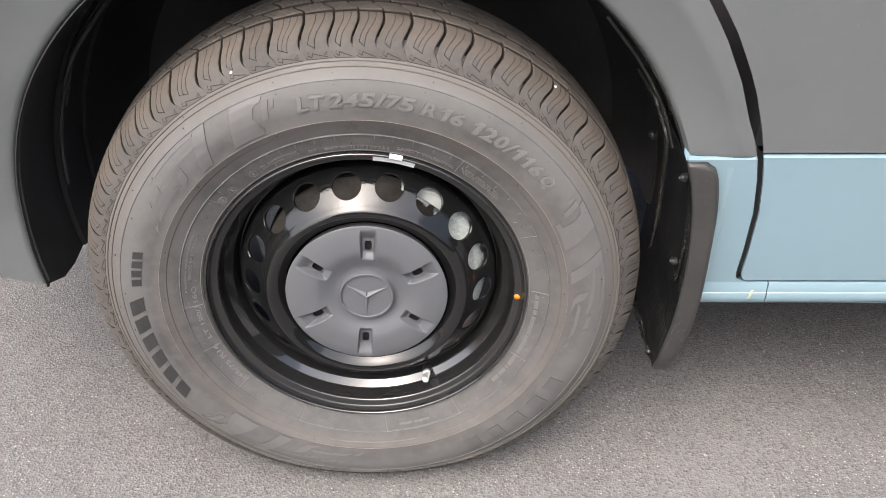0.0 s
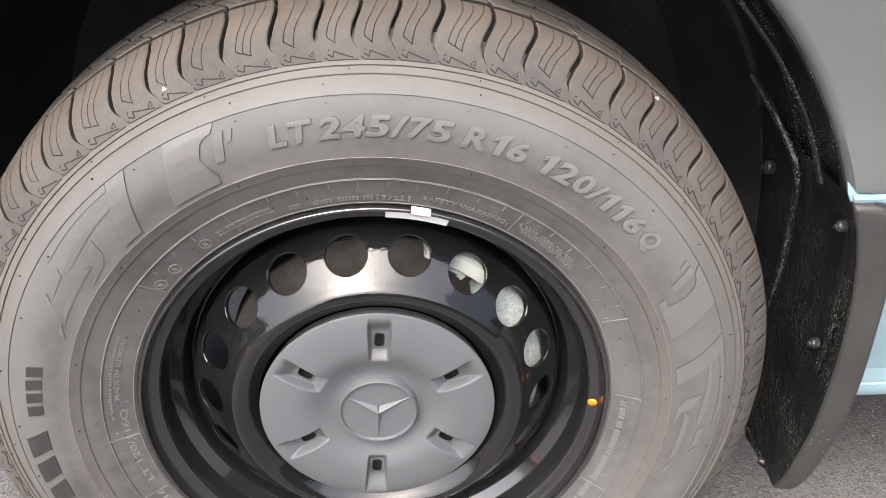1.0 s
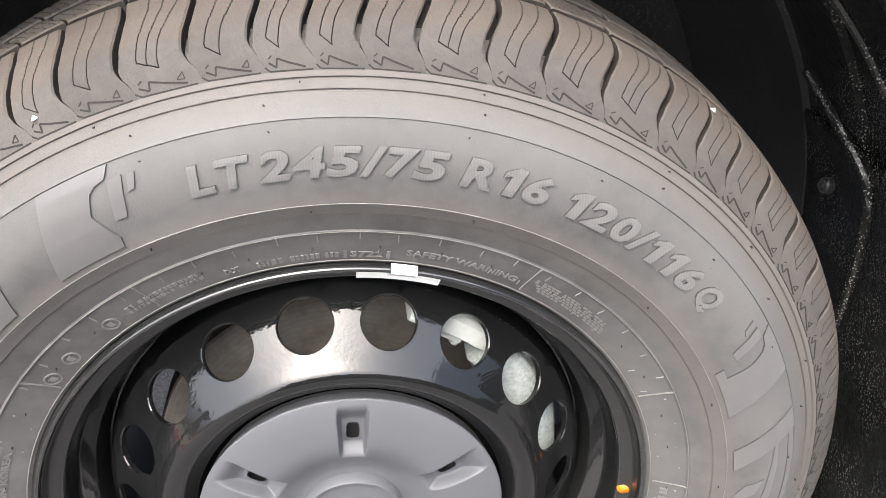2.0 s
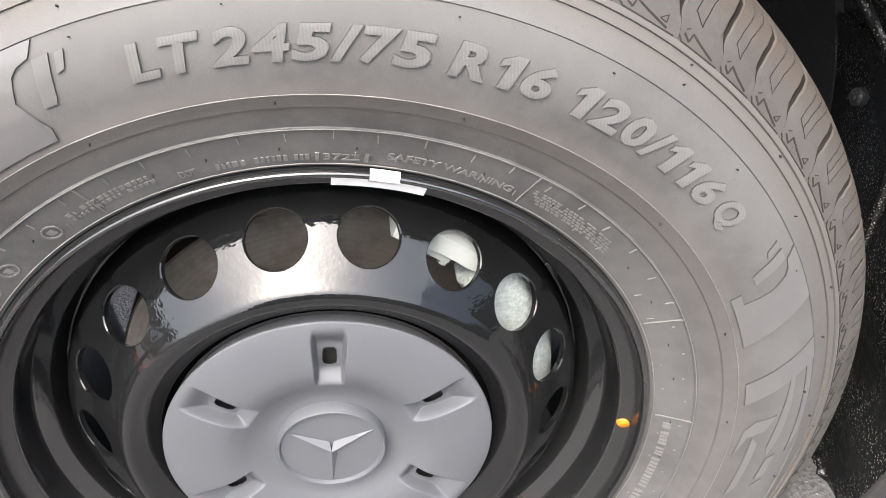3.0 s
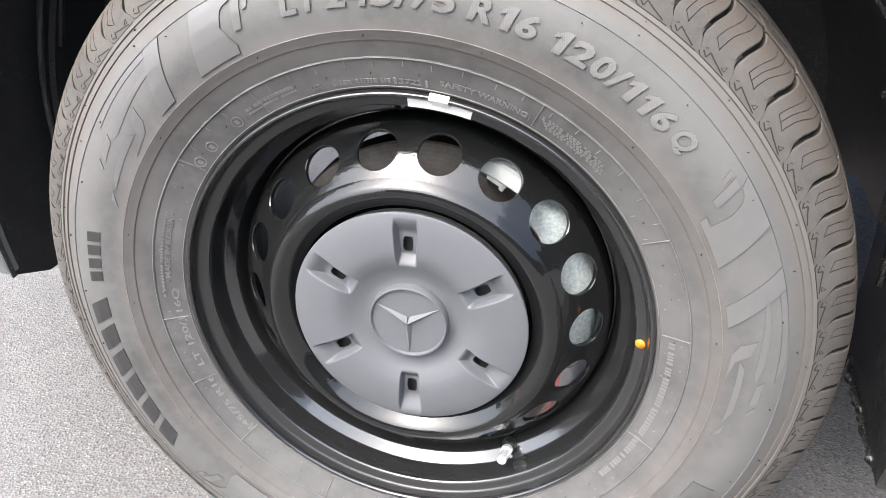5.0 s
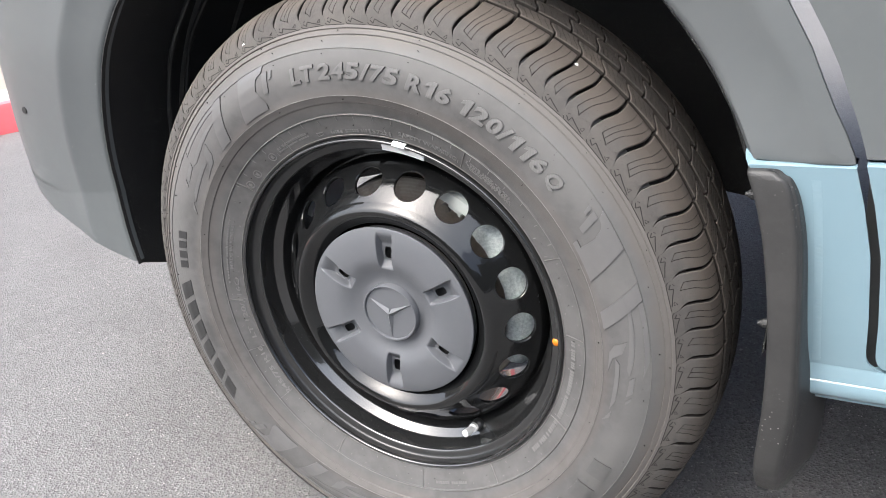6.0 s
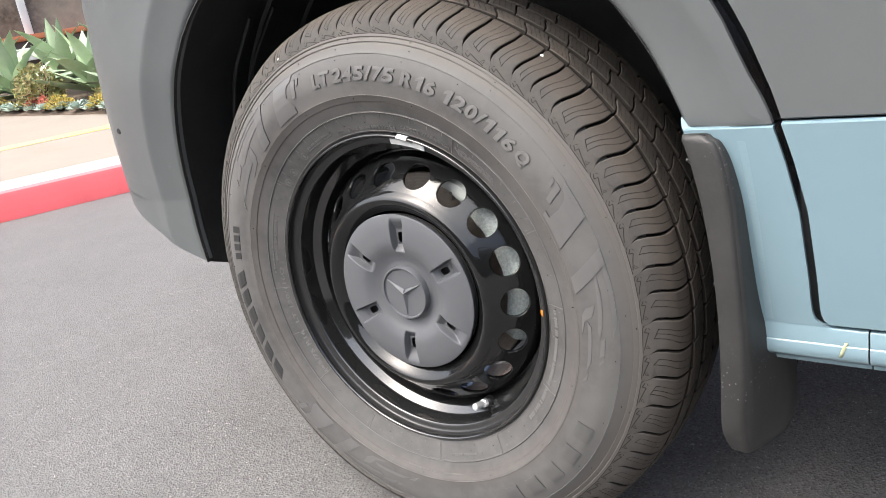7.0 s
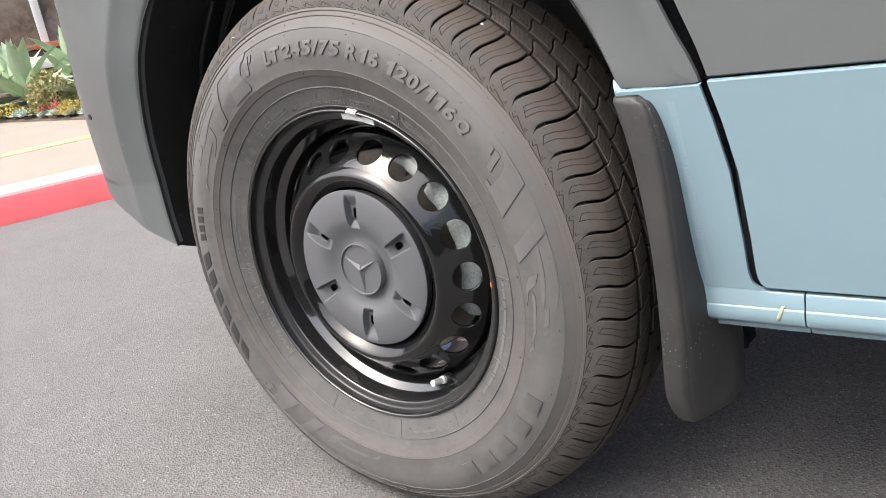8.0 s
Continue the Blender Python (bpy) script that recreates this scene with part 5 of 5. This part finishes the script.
piece("hub_carrier", mesh("hub_carrier", *arc_block(-150, -70, [(0.05, -0.03), (0.12, -0.03), (0.13, 0.02), (0.12, 0.08), (0.05, 0.08)], 8), DARK, True, 40), van, "dark hub carrier", HUB)

# ---- planting and building beyond the pavement ----
def leaf_blade(length, width, bend, steps=11):
    """A thick pointed blade along x that bends as it goes, hollow along its middle."""
    v, f = [], []
    x = z = 0.0
    for k in range(steps + 1):
        t = k / steps
        w = width / 2 * (0.50 + 0.50 * math.sin(math.pi / 2 * t / 0.42) if t < 0.42 else 1 - ((t - 0.42) / 0.58) ** 1.9)
        w = max(w, 0.0012)
        thick = 0.013 * (1 - t) + 0.0015
        v += [(x, -w, z + 0.30 * w), (x, 0, z - 0.05 * w + thick), (x, w, z + 0.30 * w), (x, 0, z - 0.05 * w - thick)]
        a = bend * (t - 0.25)
        x, z = x + length / steps * math.cos(a), z + length / steps * math.sin(a)
    for k in range(steps):
        for j in range(4):
            f.append((k * 4 + j, k * 4 + (j + 1) % 4, (k + 1) * 4 + (j + 1) % 4, (k + 1) * 4 + j))
    f += [(3, 2, 1, 0), tuple(steps * 4 + j for j in range(4))]
    return v, f


BLADES = [mesh("leaf", *leaf_blade(l, w, b), AGAVE, True, 50) for l, w, b in ((0.70, 0.165, -0.35), (0.62, 0.145, 0.30), (0.66, 0.165, -0.7), (0.52, 0.135, 0.1))]


def agave(at, leaves, size, seed):
    rng = random.Random(seed)
    plant = new("agave")
    plant.matrix_basis = Matrix.Translation(at)
    tagged(plant, "pale green agave rosette with broad pointed leaves", "agave", "agaves in the bed")
    for k in range(leaves):
        t = k / leaves
        lift = 2 + 80 * t ** 1.1 + rng.uniform(-8, 8)
        m = Matrix.Rotation(k * 2.39996 + rng.uniform(-0.2, 0.2), 4, "Z") @ Matrix.Rotation(-radians(lift), 4, "Y") @ Matrix.Rotation(rng.uniform(-0.3, 0.3), 4, "X") @ Matrix.Diagonal((size * rng.uniform(0.85, 1.12) * (1 - 0.25 * t),) * 3 + (1,))
        ob = new("leaf", BLADES[rng.randrange(4)])
        ob.matrix_basis = Matrix.Translation((0, 0, 0.05 + 0.10 * t)) @ m
        ob.parent = plant
    return plant


def tuft(name, at, count, spread, tall, leaf, mat, label, category, seed, up=0.6, stems=8):
    """A low clump of many small leaves on thin stems."""
    rng = random.Random(seed)
    plant = new(name)
    plant.matrix_basis = Matrix.Translation(at)
    tagged(plant, label, category)
    v, f = [], []
    for k in range(count):
        a, d = rng.uniform(0, 2 * math.pi), spread * math.sqrt(rng.random())
        c = Vector((d * math.cos(a), d * math.sin(a), tall * (0.25 + 0.75 * rng.random()) * (1 - 0.6 * (d / spread) ** 2)))
        way = Vector((rng.gauss(0, 1), rng.gauss(0, 1), rng.gauss(up, 0.7))).normalized()
        side = way.cross(Vector((rng.random(), rng.random(), 0.5))).normalized() * leaf * 0.32
        size = leaf * rng.uniform(0.6, 1.3)
        o = len(v)
        bulge = way.cross(side).normalized() * leaf * 0.12
        v += [c, c + way * size * 0.5 + side, c + way * size, c + way * size * 0.5 - side, c + way * size * 0.5 + bulge]
        f += [(o, o + 1, o + 4), (o + 1, o + 2, o + 4), (o + 2, o + 3, o + 4), (o + 3, o, o + 4)]
    ob = piece("foliage", mesh("foliage", v, f, mat, False), plant)
    tagged(ob, kind="stuff")
    bits = []
    for k in range(stems):
        a = rng.uniform(0, 2 * math.pi)
        d = spread * rng.uniform(0.2, 0.8)
        bits.append(tube([(0.2 * d * math.cos(a), 0.2 * d * math.sin(a), -0.03), (0.6 * d * math.cos(a), 0.6 * d * math.sin(a), tall * 0.4), (d * math.cos(a), d * math.sin(a), tall * 0.7)], 0.006, 5, [1.2, 0.9, 0.4]))
    piece("stem", mesh("stem", *join(*bits), STEM), plant)
    return plant


def rosette(at, size, seed):
    """A small stemless succulent."""
    rng = random.Random(seed)
    v, f = [], []
    for k in range(28):
        t = k / 28
        a, lift = k * 2.39996, radians(10 + 65 * t)
        d = Vector((math.cos(a) * math.cos(lift), math.sin(a) * math.cos(lift), math.sin(lift)))
        s = Vector((-math.sin(a), math.cos(a), 0)) * size * 0.22
        n = d.cross(s).normalized() * size * 0.10
        l = size * (1 - 0.45 * t) * rng.uniform(0.85, 1.1)
        o = len(v)
        v += [Vector((0, 0, 0.01 + 0.03 * t)), d * l * 0.6 + s, d * l, d * l * 0.6 - s, d * l * 0.6 + n, d * l * 0.6 - n]
        f += [(o, o + 1, o + 4), (o + 1, o + 2, o + 4), (o + 2, o + 3, o + 4), (o + 3, o, o + 4), (o, o + 5, o + 1), (o + 1, o + 5, o + 2), (o + 2, o + 5, o + 3), (o + 3, o + 5, o)]
    ob = piece("succulent", mesh("succulent", v, f, SUCCULENT, True, 50), at=Matrix.Translation(at))
    return tagged(ob, "blue-grey succulent rosette at the pavement edge", "succulent", "succulents in the bed")


for out, along, leaves, size, seed in ((3.85, -0.06, 23, 1.05, 1), (4.6, -0.72, 22, 1.0, 2), (3.25, 0.56, 24, 1.0, 3), (4.55, 0.42, 22, 1.15, 4), (4.2, 1.05, 22, 1.1, 5), (2.72, 0.82, 20, 0.8, 8), (3.98, -0.42, 16, 0.7, 9), (2.9, 1.45, 22, 1.0, 6), (5.4, -0.2, 22, 1.1, 7), (5.3, -1.2, 20, 1.0, 10)):
    agave(beyond(out, along, 0.03), leaves, size, seed)
tuft("shrub", beyond(3.20, 0.10, 0.03), 760, 0.21, 0.40, 0.045, SHRUB, "small brown-green shrub among the agaves", "shrub", 21)
tuft("shrub", beyond(2.75, 0.68, 0.03), 300, 0.18, 0.22, 0.05, SHRUB, "small brown-green shrub among the agaves", "shrub", 22)
for k, (along, size, mat, label) in enumerate(((-0.62, 0.13, FLOWER, "low clump of small yellow flowers"), (-0.27, 0.13, FLOWER, "low clump of small yellow flowers"), (0.22, 0.12, FLOWER, "low clump of small orange-yellow flowers"), (0.02, 0.045, CORAL, "small clump of coral pink flowers"), (0.11, 0.04, CORAL, "small clump of coral pink flowers"), (0.52, 0.12, FLOWER, "low clump of small yellow flowers"))):
    tuft("flower_clump", beyond(bed_edge(along) + 0.15, along, 0.035), 420, size, 0.12, 0.024, mat, label, "flowers", 40 + k, 1.0)
for k in range(44):
    along = -0.9 + 0.037 * k + 0.012 * math.sin(k * 5)
    rosette(beyond(bed_edge(along) + 0.07 + 0.09 * (k % 3), along, 0.035), 0.085 + 0.03 * (k % 2), 60 + k)


def shop():
    """The dark building behind the bed: a low wall, a ledge, and glass between white posts."""
    turn = Matrix((( *KERB_WAY, 0), (*KERB_OUT, 0), (0, 0, 1, 0), (0, 0, 0, 1))).transposed()
    place = Matrix.Translation(KERB_AT + KERB_OUT * 7.6) @ turn
    house = new("shop_building")
    house.matrix_basis = place
    tagged(house, "dark shop front with large panes between white posts", "building")
    bm = bmesh.new()
    box(bm, (26, 0.4, 1.25), Matrix.Translation((0, 0.2, 0.475)), 0.01)
    part("wall", bm, WALL, house, "dark brown low wall")
    bm = bmesh.new()
    box(bm, (26, 0.5, 0.07), Matrix.Translation((0, 0.15, 1.14)), 0.008)
    part("ledge", bm, TERRACOTTA, house, "terracotta coloured ledge")
    bm = bmesh.new()
    box(bm, (26, 0.12, 0.16), Matrix.Translation((0, -0.06, 0.93)), 0.008)
    part("sill", bm, TRIM, house, "white band below the ledge")
    bm = bmesh.new()
    box(bm, (26, 0.3, 1.2), Matrix.Translation((0, 0.25, 4.3)), 0.01)
    part("fascia", bm, WALL, house, "dark fascia over the panes")
    bm = bmesh.new()
    box(bm, (26.2, 6, 0.15), Matrix.Translation((0, 3.0, 4.97)), 0.01)
    part("roof", bm, WALL, house)
    post = None
    for k in range(-6, 7):
        x = 0.26 + 1.9 * k
        if post is None:
            bm = bmesh.new()
            box(bm, (0.10, 0.14, 2.6), None, 0.008)
            post = part("post", bm, TRIM, house, "white window post")
            post.matrix_basis = Matrix.Translation((x, 0.12, 2.45))
            bm = bmesh.new()
            box(bm, (1.78, 0.02, 2.54), None, 0.002)
            pane = part("pane", bm, GLASS, house, "dark reflecting pane", False)
            pane.matrix_basis = Matrix.Translation((x + 0.95, 0.16, 2.45))
        else:
            for ob, dx, dy in ((post, 0, 0.12), (pane, 0.95, 0.16)):
                twin = new(ob.name.split(".")[0], ob.data)
                twin.parent = house
                twin.matrix_basis = Matrix.Translation((x + dx, dy, 2.45))
    bm = bmesh.new()
    box(bm, (26, 5.5, 0.1), Matrix.Translation((0, 3.2, 0.0)))
    part("floor", bm, WALL, house)


shop()
